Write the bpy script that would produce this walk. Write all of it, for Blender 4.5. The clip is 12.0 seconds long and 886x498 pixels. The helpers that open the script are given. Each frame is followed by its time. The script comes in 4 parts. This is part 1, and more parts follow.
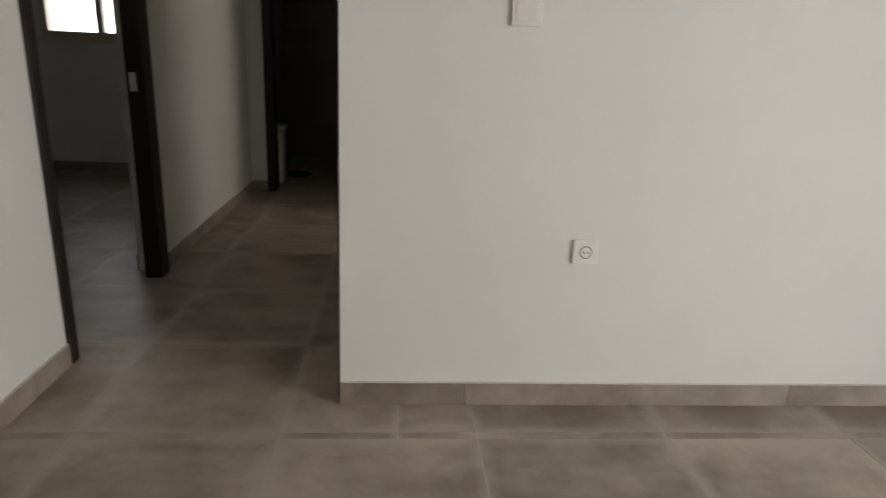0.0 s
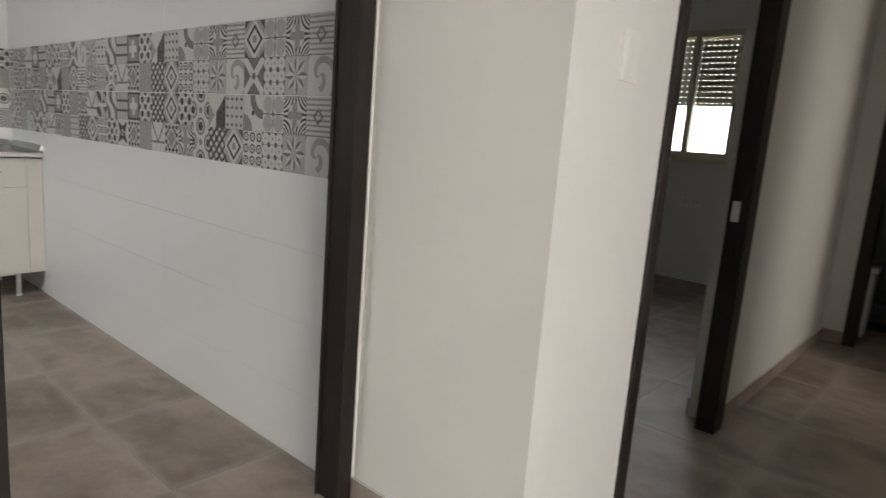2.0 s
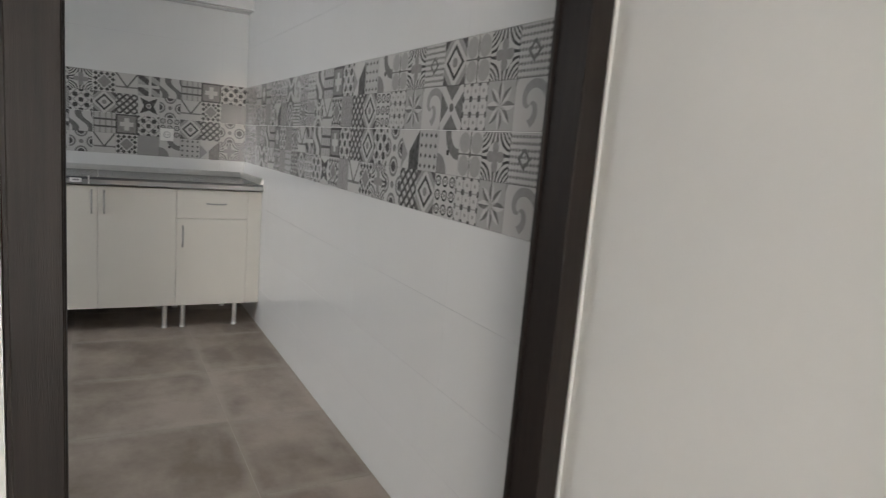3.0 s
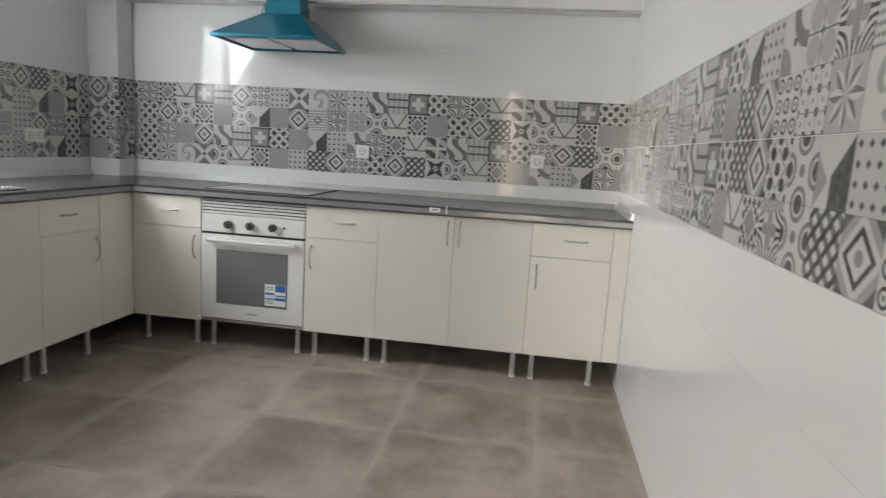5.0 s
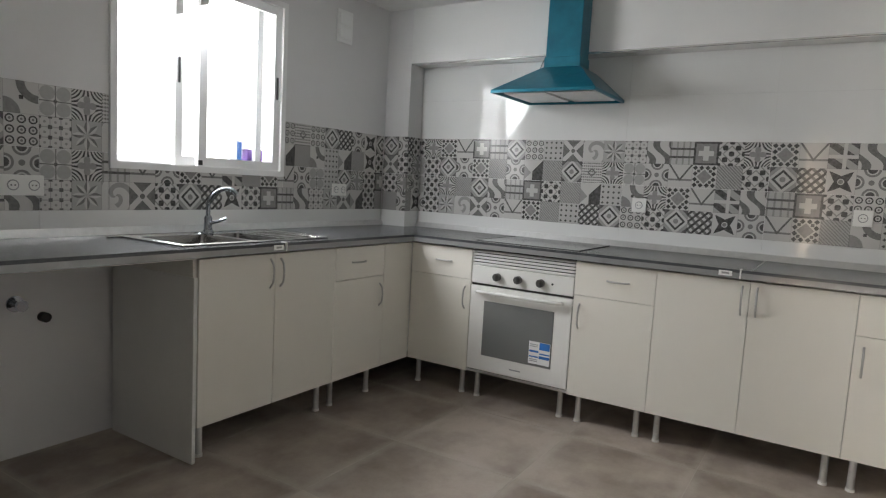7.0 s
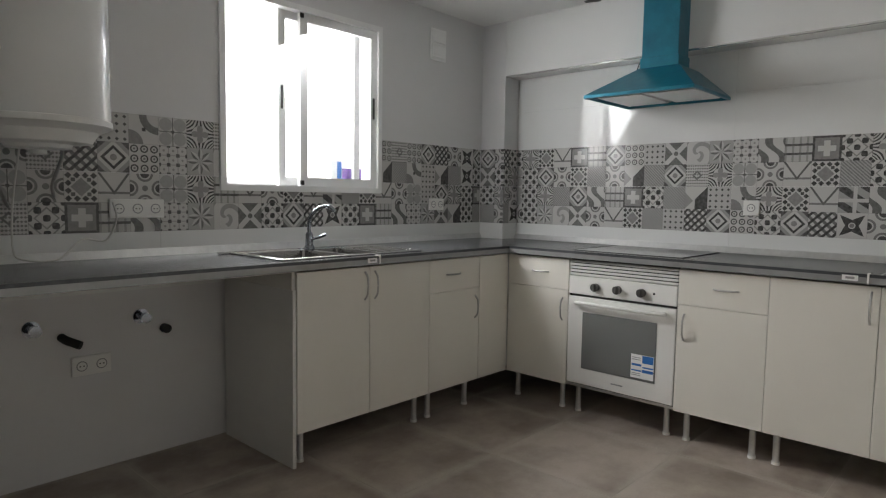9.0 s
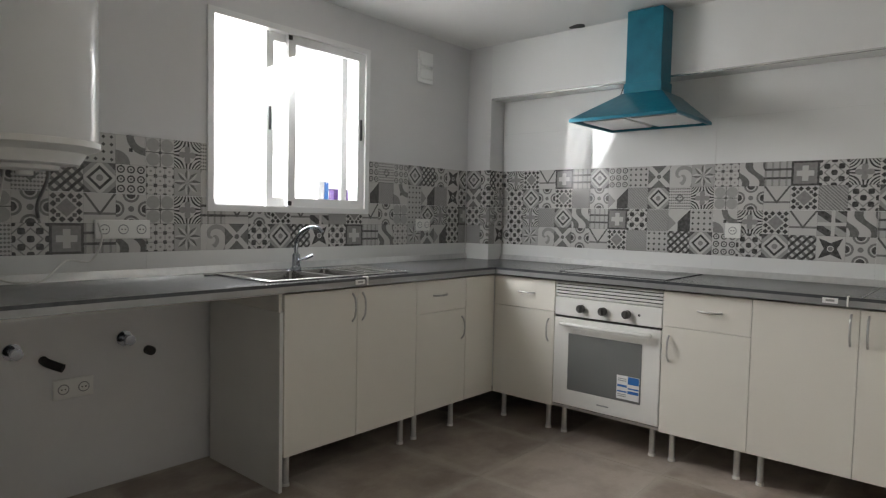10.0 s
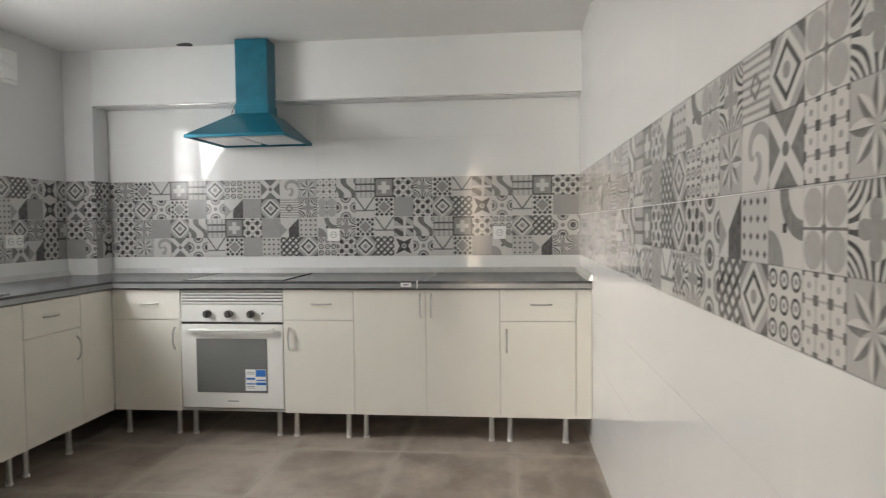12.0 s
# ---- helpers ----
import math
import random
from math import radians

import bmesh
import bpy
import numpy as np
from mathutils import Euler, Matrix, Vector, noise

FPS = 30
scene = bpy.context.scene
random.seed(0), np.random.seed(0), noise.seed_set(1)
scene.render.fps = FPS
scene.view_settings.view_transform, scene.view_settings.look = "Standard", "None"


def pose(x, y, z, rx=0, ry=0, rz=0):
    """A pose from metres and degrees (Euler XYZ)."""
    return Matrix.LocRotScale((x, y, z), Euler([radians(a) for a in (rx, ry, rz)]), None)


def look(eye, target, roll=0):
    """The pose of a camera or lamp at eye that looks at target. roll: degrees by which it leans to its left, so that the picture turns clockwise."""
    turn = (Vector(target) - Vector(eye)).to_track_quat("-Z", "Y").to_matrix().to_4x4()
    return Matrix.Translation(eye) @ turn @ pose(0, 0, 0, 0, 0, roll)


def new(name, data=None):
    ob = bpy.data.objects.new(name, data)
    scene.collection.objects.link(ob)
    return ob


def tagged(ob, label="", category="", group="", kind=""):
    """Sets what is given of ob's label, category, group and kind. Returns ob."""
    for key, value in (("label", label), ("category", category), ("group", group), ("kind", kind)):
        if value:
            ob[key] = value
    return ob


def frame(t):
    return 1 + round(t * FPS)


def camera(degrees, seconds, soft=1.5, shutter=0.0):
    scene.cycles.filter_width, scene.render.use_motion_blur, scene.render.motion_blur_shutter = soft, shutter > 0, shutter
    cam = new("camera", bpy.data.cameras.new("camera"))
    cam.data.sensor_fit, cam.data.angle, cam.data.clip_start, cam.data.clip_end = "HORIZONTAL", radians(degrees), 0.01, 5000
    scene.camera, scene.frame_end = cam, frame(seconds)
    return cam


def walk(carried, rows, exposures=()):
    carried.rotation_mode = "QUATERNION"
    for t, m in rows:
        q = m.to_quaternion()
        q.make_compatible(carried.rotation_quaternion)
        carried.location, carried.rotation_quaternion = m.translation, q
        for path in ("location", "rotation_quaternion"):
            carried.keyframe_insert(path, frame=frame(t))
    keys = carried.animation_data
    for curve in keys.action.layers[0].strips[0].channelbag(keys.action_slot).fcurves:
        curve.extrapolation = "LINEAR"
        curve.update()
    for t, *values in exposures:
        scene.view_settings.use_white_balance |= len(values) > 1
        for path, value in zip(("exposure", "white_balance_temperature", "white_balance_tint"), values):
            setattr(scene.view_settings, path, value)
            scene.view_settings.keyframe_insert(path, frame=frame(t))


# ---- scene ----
cam = camera(70.4, 12.0, soft=1.2, shutter=0.25)
PATH = [
    (0, (5.33, 1.683, 1.108), (5.482, 3.59, 0.526), 2.6),
    (0.5, (5.261, 1.723, 1.125), (5.007, 3.623, 0.554), 2.9),
    (1, (5.186, 1.815, 1.133), (4.464, 3.634, 0.721), 4.1),
    (1.5, (5.087, 1.892, 1.137), (4.035, 3.561, 0.815), 5.1),
    (2, (4.92, 2.058, 1.146), (3.622, 3.537, 0.797), 4.4),
    (2.5, (4.759, 2.28, 1.156), (3.203, 3.502, 0.863), 5.5),
    (3, (4.503, 2.412, 1.183), (2.774, 3.371, 0.875), 4.9),
    (5, (3.786, 2.806, 1.18), (1.831, 2.525, 0.864), 3.5),
    (5.5, (3.678, 2.789, 1.135), (1.789, 2.178, 0.894), 2.6),
    (6, (3.608, 2.8, 1.181), (1.856, 1.858, 0.973), 2.6),
    (6.5, (3.619, 2.716, 1.183), (1.914, 1.691, 0.976), 3.3),
    (7, (3.627, 2.699, 1.185), (1.94, 1.643, 0.981), 3.2),
    (9, (3.55, 2.79, 1.159), (2.085, 1.438, 0.996), 0.9),
    (9.5, (3.56, 2.781, 1.172), (2.089, 1.433, 1.048), 1.1),
    (10, (3.576, 2.777, 1.178), (2.07, 1.464, 1.072), 1.2),
    (10.5, (3.653, 2.741, 1.18), (2.011, 1.602, 1.095), 1.2),
    (11, (3.762, 2.718, 1.182), (1.947, 1.883, 1.089), -0.2),
    (11.5, (3.814, 2.819, 1.169), (1.879, 2.319, 1.092), -0.7),
    (12, (3.959, 2.847, 1.191), (1.971, 2.64, 1.112), -0.6),
]
walk(cam, [(t, look(eye, target, roll)) for t, eye, target, roll in PATH],
     [(0, -0.84, 6540, 10), (0.5, -0.62, 6480, 10), (1.0, -0.26, 6420, 10), (1.5, -0.1, 6520, 10), (2.0, -0.14, 6430, 10), (2.5, -0.22, 6300, 10), (3.0, -0.2, 6300, 10), (5.0, 0.36, 6430, 10),
      (5.5, 0.38, 6430, 10), (6.0, 0.25, 6480, 10), (7.0, 0.18, 6500, 10), (8.8, -0.03, 6600, 10), (9.5, 0.0, 6620, 10), (10.5, 0.18, 6660, 10), (11.2, 0.3, 6700, 10), (12.0, 0.5, 6720, 10)])

# ---- world, sun, lights ----
world = bpy.data.worlds.new("sky")
scene.world = world
world.use_nodes = True
wn = world.node_tree
sky = wn.nodes.new("ShaderNodeTexSky")
sky.sky_type, sky.sun_disc, sky.sun_elevation, sky.sun_rotation = "NISHITA", False, radians(48), radians(-76)
wn.links.new(sky.outputs[0], wn.nodes["Background"].inputs[0])
wn.nodes["Background"].inputs[1].default_value = 0.12


def area_lamp(name, eye, target, wide, high, watts, colour):
    d = bpy.data.lights.new(name, "AREA")
    d.shape, d.size, d.size_y, d.energy, d.color = "RECTANGLE", wide, high, watts, colour
    ob = new(name, d)
    ob.matrix_world = look(eye, target)
    return ob


sun = new("sun", bpy.data.lights.new("sun", "SUN"))
sun.data.energy, sun.data.angle, sun.data.color = 3.0, radians(0.5), (1, 0.95, 0.86)
sun.matrix_world = look((-12, 3, 14), (0, 0, 0))
area_lamp("kitchen_window_light", (1.64, -0.36, 1.78), (1.15, 0.25, 0.65), 0.95, 0.95, 52, (0.94, 0.97, 1.0))
area_lamp("balcony_window_light", (8.3, 1.35, 0.8), (5.3, 2.6, 0.35), 1.5, 1.4, 80, (0.98, 0.98, 0.97))
area_lamp("side_room_window_light", (8.1, 4.7, 1.6), (5.1, 5.7, 0.9), 1.3, 1.1, 34, (1.0, 0.93, 0.85))
area_lamp("bedroom_window_light", (2.4, 8.3, 1.5), (2.6, 5, 0.4), 0.8, 0.4, 16, (0.95, 0.97, 1.0))


# ---- materials ----
def material(name):
    m = bpy.data.materials.new(name)
    m.use_nodes = True
    return m, m.node_tree, m.node_tree.nodes["Principled BSDF"]


def link(nt, a, b):
    nt.links.new(a, b)


def mathn(nt, op, a, b=0.0):
    n = nt.nodes.new("ShaderNodeMath")
    n.operation = op
    for i, v in enumerate((a, b)):
        if isinstance(v, (int, float)):
            n.inputs[i].default_value = v
        else:
            link(nt, v, n.inputs[i])
    return n.outputs[0]


def mixc(nt, fac, a, b):
    n = nt.nodes.new("ShaderNodeMix")
    n.data_type = "RGBA"
    for s, v in ((n.inputs[0], fac), (n.inputs[6], a), (n.inputs[7], b)):
        if isinstance(v, tuple):
            s.default_value = (*v, 1)
        elif isinstance(v, (int, float)):
            s.default_value = v
        else:
            link(nt, v, s)
    return n.outputs[2]


def noisen(nt, scale, detail=4, rough=0.55, stretch=(1, 1, 1)):
    g = nt.nodes.new("ShaderNodeNewGeometry")
    mp = nt.nodes.new("ShaderNodeMapping")
    mp.inputs["Scale"].default_value = stretch
    n = nt.nodes.new("ShaderNodeTexNoise")
    n.inputs["Scale"].default_value, n.inputs["Detail"].default_value, n.inputs["Roughness"].default_value = scale, detail, rough
    link(nt, g.outputs["Position"], mp.inputs[0])
    link(nt, mp.outputs[0], n.inputs["Vector"])
    return n.outputs["Fac"]


def ramp(nt, fac, lo, hi):
    n = nt.nodes.new("ShaderNodeMapRange")
    link(nt, fac, n.inputs[0])
    n.inputs[1].default_value, n.inputs[2].default_value = lo, hi
    return n.outputs[0]


def bump(nt, bsdf, height, strength, distance):
    b = nt.nodes.new("ShaderNodeBump")
    b.inputs["Strength"].default_value, b.inputs["Distance"].default_value = strength, distance
    link(nt, height, b.inputs["Height"])
    link(nt, b.outputs[0], bsdf.inputs["Normal"])


def surface(name, a, b, scale=8, rough=0.5, metal=0.0, grain=120, relief=0.0008, stretch=(1, 1, 1), rough_var=0.08, coat=0.0, spec=0.5):
    """Two-tone procedural surface with fine relief."""
    m, nt, bs = material(name)
    big, fine = noisen(nt, scale, 5, stretch=stretch), noisen(nt, grain, 3, stretch=stretch)
    f = mathn(nt, "ADD", mathn(nt, "MULTIPLY", ramp(nt, big, 0.3, 0.7), 0.75), mathn(nt, "MULTIPLY", fine, 0.25))
    link(nt, mixc(nt, f, a, b), bs.inputs["Base Color"])
    link(nt, mathn(nt, "ADD", rough - rough_var / 2, mathn(nt, "MULTIPLY", big, rough_var)), bs.inputs["Roughness"])
    bs.inputs["Metallic"].default_value = metal
    bs.inputs["Coat Weight"].default_value = coat
    bs.inputs["Specular IOR Level"].default_value = spec
    if relief:
        bump(nt, bs, fine, 0.35, relief)
    return m


PLASTER = surface("plaster", (0.75, 0.745, 0.715), (0.80, 0.795, 0.765), 2.2, 0.7, grain=45, relief=0.002)
CEIL = surface("ceiling_paint", (0.78, 0.77, 0.75), (0.82, 0.81, 0.79), 1.5, 0.8, grain=60, relief=0.001)
KPAINT = surface("kitchen_paint", (0.66, 0.655, 0.655), (0.71, 0.70, 0.695), 1.5, 0.35, grain=30, relief=0.001)
WHITE_TILE = surface("white_tile", (0.755, 0.755, 0.74), (0.785, 0.785, 0.77), 1.2, 0.05, grain=5, relief=0.0006, rough_var=0.03)
GROUT = surface("grout", (0.70, 0.69, 0.67), (0.75, 0.74, 0.72), 20, 0.85)
FLOOR_GROUT = surface("floor_grout", (0.46, 0.42, 0.37), (0.54, 0.49, 0.44), 20, 0.9)
WENGE = surface("wenge_wood", (0.012, 0.009, 0.008), (0.030, 0.022, 0.018), 14, 0.5, grain=160, relief=0.0012, stretch=(6, 6, 0.25), spec=0.3)
CAB = surface("cream_laminate", (0.76, 0.73, 0.66), (0.79, 0.76, 0.69), 3, 0.32, grain=200, relief=0.0003)
CAB_IN = surface("carcass_board", (0.62, 0.60, 0.55), (0.66, 0.64, 0.59), 5, 0.5)
PANEL = surface("grey_white_panel", (0.62, 0.61, 0.58), (0.67, 0.66, 0.63), 3, 0.35)
WORKTOP = surface("slate_laminate", (0.045, 0.047, 0.052), (0.085, 0.087, 0.093), 26, 0.2, grain=300, relief=0.0006, rough_var=0.12)
EDGE = surface("worktop_edge", (0.30, 0.30, 0.30), (0.38, 0.38, 0.38), 12, 0.2, 0.3)
UNDER = surface("worktop_underside", (0.60, 0.58, 0.54), (0.66, 0.64, 0.60), 10, 0.6)
HANDLE = surface("brushed_handle", (0.46, 0.45, 0.43), (0.54, 0.53, 0.51), 30, 0.35, 0.9)
ALU = surface("aluminium", (0.62, 0.62, 0.61), (0.72, 0.72, 0.71), 30, 0.3, 0.9)
STEEL = surface("stainless_steel", (0.66, 0.66, 0.66), (0.76, 0.76, 0.76), 40, 0.25, 1.0, stretch=(1, 12, 1))
CHROME_TRIM = surface("polished_profile", (0.80, 0.80, 0.79), (0.86, 0.86, 0.85), 8, 0.12, 0.8, relief=0)
SINK_STEEL = surface("polished_sink_steel", (0.70, 0.69, 0.67), (0.80, 0.79, 0.77), 40, 0.13, 1.0, stretch=(1, 12, 1))
# sink steel in a darker tone: the shade inside the bowls is in its colour
SHADED_BOWL_STEEL = surface("shaded_brushed_bowl_steel", (0.34, 0.33, 0.32), (0.44, 0.43, 0.42), 40, 0.22, 1.0, stretch=(1, 12, 1))
CHROME = surface("chrome", (0.27, 0.29, 0.32), (0.36, 0.38, 0.41), 20, 0.08, 1.0, relief=0)
FILM = surface("teal_film", (0.004, 0.115, 0.185), (0.010, 0.20, 0.28), 9, 0.3, 0.35, grain=30, relief=0.004, coat=0.3)
WHITE_PLASTIC = surface("white_plastic", (0.80, 0.79, 0.76), (0.83, 0.82, 0.79), 5, 0.3, relief=0)
ENAMEL = surface("white_enamel", (0.80, 0.80, 0.79), (0.83, 0.83, 0.82), 4, 0.10, relief=0, coat=0.4)
OVEN_WHITE = surface("oven_enamel", (0.78, 0.77, 0.74), (0.81, 0.80, 0.77), 4, 0.25, relief=0)
BLACK = surface("black_rubber", (0.012, 0.011, 0.011), (0.025, 0.023, 0.022), 30, 0.6)
KNOB = surface("grey_knob", (0.09, 0.085, 0.08), (0.14, 0.135, 0.13), 20, 0.35, 0.4)
BLUE = surface("blue_print", (0.02, 0.13, 0.42), (0.03, 0.17, 0.50), 12, 0.4, relief=0)
PAPER = surface("white_paper", (0.78, 0.78, 0.77), (0.83, 0.83, 0.82), 12, 0.5, relief=0)
PURPLE = surface("purple_card", (0.10, 0.045, 0.22), (0.15, 0.07, 0.30), 25, 0.5)
PRINT = surface("grey_print", (0.28, 0.28, 0.28), (0.34, 0.34, 0.34), 12, 0.5, relief=0)
HOB = surface("hob_glass", (0.10, 0.10, 0.105), (0.13, 0.13, 0.135), 12, 0.08, relief=0)
SHUTTER = surface("shutter_slat", (0.60, 0.56, 0.43), (0.66, 0.62, 0.49), 10, 0.5)
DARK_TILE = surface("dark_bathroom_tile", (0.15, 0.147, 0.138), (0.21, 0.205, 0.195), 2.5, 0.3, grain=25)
HOSE = surface("grey_hose", (0.34, 0.33, 0.32), (0.44, 0.43, 0.42), 60, 0.35, 0.4)
WIRE = surface("white_cable", (0.62, 0.61, 0.58), (0.66, 0.65, 0.62), 20, 0.5, relief=0)
BRASS = surface("gold_strap", (0.45, 0.33, 0.14), (0.55, 0.42, 0.2), 30, 0.4)


def concrete_tile(name, wear):
    m, nt, bs = material(name)
    inf = nt.nodes.new("ShaderNodeObjectInfo")
    g = nt.nodes.new("ShaderNodeNewGeometry")
    off = nt.nodes.new("ShaderNodeVectorMath")
    off.operation = "MULTIPLY_ADD"
    cx = nt.nodes.new("ShaderNodeCombineXYZ")
    for i in range(3):
        link(nt, inf.outputs["Random"], cx.inputs[i])
    link(nt, cx.outputs[0], off.inputs[0])
    off.inputs[1].default_value = (37, 53, 11)
    link(nt, g.outputs["Position"], off.inputs[2])

    def nz(scale, detail, stretch):
        mp = nt.nodes.new("ShaderNodeMapping")
        mp.inputs["Scale"].default_value = stretch
        n = nt.nodes.new("ShaderNodeTexNoise")
        n.inputs["Scale"].default_value, n.inputs["Detail"].default_value, n.inputs["Roughness"].default_value = scale, detail, 0.6
        link(nt, off.outputs[0], mp.inputs[0])
        link(nt, mp.outputs[0], n.inputs["Vector"])
        return n.outputs["Fac"]

    cloud, streak, fine = nz(2.6, 6, (1, 1, 1)), nz(4.5, 6, (0.75, 1.3, 1)), nz(90, 3, (1, 1, 1))
    c = mixc(nt, ramp(nt, cloud, 0.36, 0.64), (0.222, 0.178, 0.143), (0.45, 0.382, 0.325))
    c = mixc(nt, mathn(nt, "MULTIPLY", ramp(nt, streak, 0.5, 0.78), 0.55), c, (0.52, 0.46, 0.40))
    tc = nt.nodes.new("ShaderNodeTexCoord")
    sx = nt.nodes.new("ShaderNodeSeparateXYZ")
    link(nt, tc.outputs["Generated"], sx.inputs[0])
    ex = mathn(nt, "MINIMUM", mathn(nt, "MINIMUM", sx.outputs[0], mathn(nt, "SUBTRACT", 1.0, sx.outputs[0])), mathn(nt, "MINIMUM", sx.outputs[1], mathn(nt, "SUBTRACT", 1.0, sx.outputs[1])))
    worn = mathn(nt, "MULTIPLY", ramp(nt, mathn(nt, "SUBTRACT", mathn(nt, "MULTIPLY", cloud, 0.16), ex), 0.0, 0.06), wear)
    c = mixc(nt, worn, c, (0.50, 0.45, 0.395))
    c = mixc(nt, mathn(nt, "MULTIPLY", fine, 0.25), c, (0.20, 0.165, 0.135))
    tone = nt.nodes.new("ShaderNodeHueSaturation")
    link(nt, mathn(nt, "ADD", 0.93, mathn(nt, "MULTIPLY", inf.outputs["Random"], 0.15)), tone.inputs["Value"])
    link(nt, c, tone.inputs["Color"])
    c = tone.outputs[0]
    link(nt, c, bs.inputs["Base Color"])
    link(nt, mathn(nt, "ADD", 0.34, mathn(nt, "MULTIPLY", cloud, 0.25)), bs.inputs["Roughness"])
    bump(nt, bs, fine, 0.3, 0.0006)
    return m


FLOOR_TILE = concrete_tile("concrete_look_tile", 0.46)
SKIRT = concrete_tile("skirting_tile", 0.0)


def motif(kind):
    """Printed cement-tile motif on a cell of its own; u and v run from -1 to 1 across the cell."""
    m, nt, bs = material("printed_tile_" + kind)
    uv = nt.nodes.new("ShaderNodeUVMap")
    sp = nt.nodes.new("ShaderNodeSeparateXYZ")
    link(nt, uv.outputs[0], sp.inputs[0])
    M = lambda op, a, b=0.0: mathn(nt, op, a, b)
    u, v = M("MULTIPLY_ADD", sp.outputs[0], 2.0), M("MULTIPLY_ADD", sp.outputs[1], 2.0)
    for n in (u.node, v.node):
        n.inputs[2].default_value = -1.0
    au, av = M("ABSOLUTE", u), M("ABSOLUTE", v)
    r = M("SQRT", M("ADD", M("MULTIPLY", u, u), M("MULTIPLY", v, v)))
    th = M("ARCTAN2", v, u)
    lt = lambda a, b: M("LESS_THAN", a, b)
    gt = lambda a, b: M("GREATER_THAN", a, b)
    both = lambda a, b: M("MULTIPLY", a, b)
    either = lambda a, b: M("MAXIMUM", a, b)
    half = lambda a, w=0.5: M("MULTIPLY", a, w)

    def cells(n):
        a = M("SUBTRACT", M("FRACT", M("MULTIPLY", M("ADD", u, 1.0), n / 2)), 0.5)
        b = M("SUBTRACT", M("FRACT", M("MULTIPLY", M("ADD", v, 1.0), n / 2)), 0.5)
        return a, b, M("SQRT", M("ADD", M("MULTIPLY", a, a), M("MULTIPLY", b, b)))

    dia = M("ADD", au, av)
    if kind == "diamond":
        f = either(both(gt(dia, 0.58), lt(dia, 0.82)), either(half(gt(dia, 1.12), 0.45), half(lt(r, 0.22), 0.6)))
        f = either(f, both(gt(dia, 1.5), 0.9))
    elif kind == "dots":
        f = gt(M("MULTIPLY", M("COSINE", M("MULTIPLY", u, 6.3)), M("COSINE", M("MULTIPLY", v, 6.3))), 0.22)
        f = either(f, half(lt(M("ABSOLUTE", M("SINE", M("MULTIPLY", dia, 4.7))), 0.3), 0.55))
    elif kind == "lattice":
        f = gt(M("ABSOLUTE", M("SINE", M("MULTIPLY", M("ADD", u, v), 4.71))), 0.72)
        f = either(half(f, 0.8), gt(M("ABSOLUTE", M("SINE", M("MULTIPLY", M("SUBTRACT", u, v), 4.71))), 0.80))
    elif kind == "rings":
        a, b, q = cells(3)
        f = either(both(gt(q, 0.26), lt(q, 0.40)), half(lt(q, 0.12), 0.7))
    elif kind == "star":
        phi = M("SUBTRACT", M("FRACT", M("ADD", M("MULTIPLY", th, 4 / math.pi), 8.5)), 0.5)
        wide = M("MINIMUM", M("MULTIPLY", r, 1.05), M("MULTIPLY", M("SUBTRACT", 1.02, r), 0.92))
        petal = lt(M("ABSOLUTE", phi), wide)
        f = either(both(petal, half(gt(phi, 0.0), 0.78)), half(M("SUBTRACT", 1.0, petal), 0.3))
    elif kind == "four":
        a, b, q = cells(2)
        f = either(half(lt(q, 0.46), 0.36), half(lt(r, 0.12), 0.85))
        f = either(f, half(lt(M("MINIMUM", au, av), 0.035), 0.8))
    elif kind == "flower":
        pet = M("ABSOLUTE", M("COSINE", M("MULTIPLY", th, 2.0)))
        f = both(lt(r, M("ADD", 0.25, half(pet, 0.4))), 0.55)
        f = either(f, both(gt(r, 0.62), gt(M("SINE", M("MULTIPLY", M("MULTIPLY", u, v), 30.0)), 0.1)))
    elif kind == "weave":
        f = gt(M("ADD", M("SINE", M("MULTIPLY", v, 24.0)), M("MULTIPLY", M("SINE", M("MULTIPLY", u, 31.0)), 0.7)), 0.35)
        f = either(half(f, 0.7), half(lt(M("ABSOLUTE", M("SUBTRACT", dia, 0.35)), 0.09), 0.8))
    elif kind == "arcs":
        q = M("SQRT", M("ADD", M("POWER", M("ADD", u, 1.0), 2.0), M("POWER", M("ADD", v, 1.0), 2.0)))
        p = M("SQRT", M("ADD", M("POWER", M("SUBTRACT", u, 1.0), 2.0), M("POWER", M("SUBTRACT", v, 1.0), 2.0)))
        f = either(half(lt(q, 0.95), 0.62), half(both(lt(p, 1.3), gt(p, 0.8)), 0.75))
        f = either(f, both(lt(au, 0.12), lt(av, 0.12)))
    elif kind == "shards":
        f = either(half(both(gt(u, v), gt(u, -0.1)), 0.95), half(both(lt(M("ADD", u, v), -0.5), gt(v, u)), 0.5))
    elif kind == "petals":
        a = M("ABSOLUTE", M("SUBTRACT", au, av))
        f = both(lt(a, M("MULTIPLY", M("SUBTRACT", 1.15, r), 0.62)), gt(r, 0.24))
        f = either(f, half(lt(r, 0.17), 0.7))
    elif kind == "plus":
        arm = either(both(lt(au, 0.22), lt(av, 0.62)), both(lt(av, 0.22), lt(au, 0.62)))
        edge = gt(M("MAXIMUM", au, av), 0.84)
        f = M("SUBTRACT", 0.62, half(arm, 0.62))
        f = either(f, half(edge, 0.95))
    elif kind == "wave":
        f = gt(M("SINE", M("ADD", M("MULTIPLY", M("ADD", u, half(v, 0.6)), 4.6), M("SINE", M("MULTIPLY", v, 3.4)))), 0.2)
        f = half(f, 0.8)
    elif kind == "octagon":
        a, b, q = cells(3)
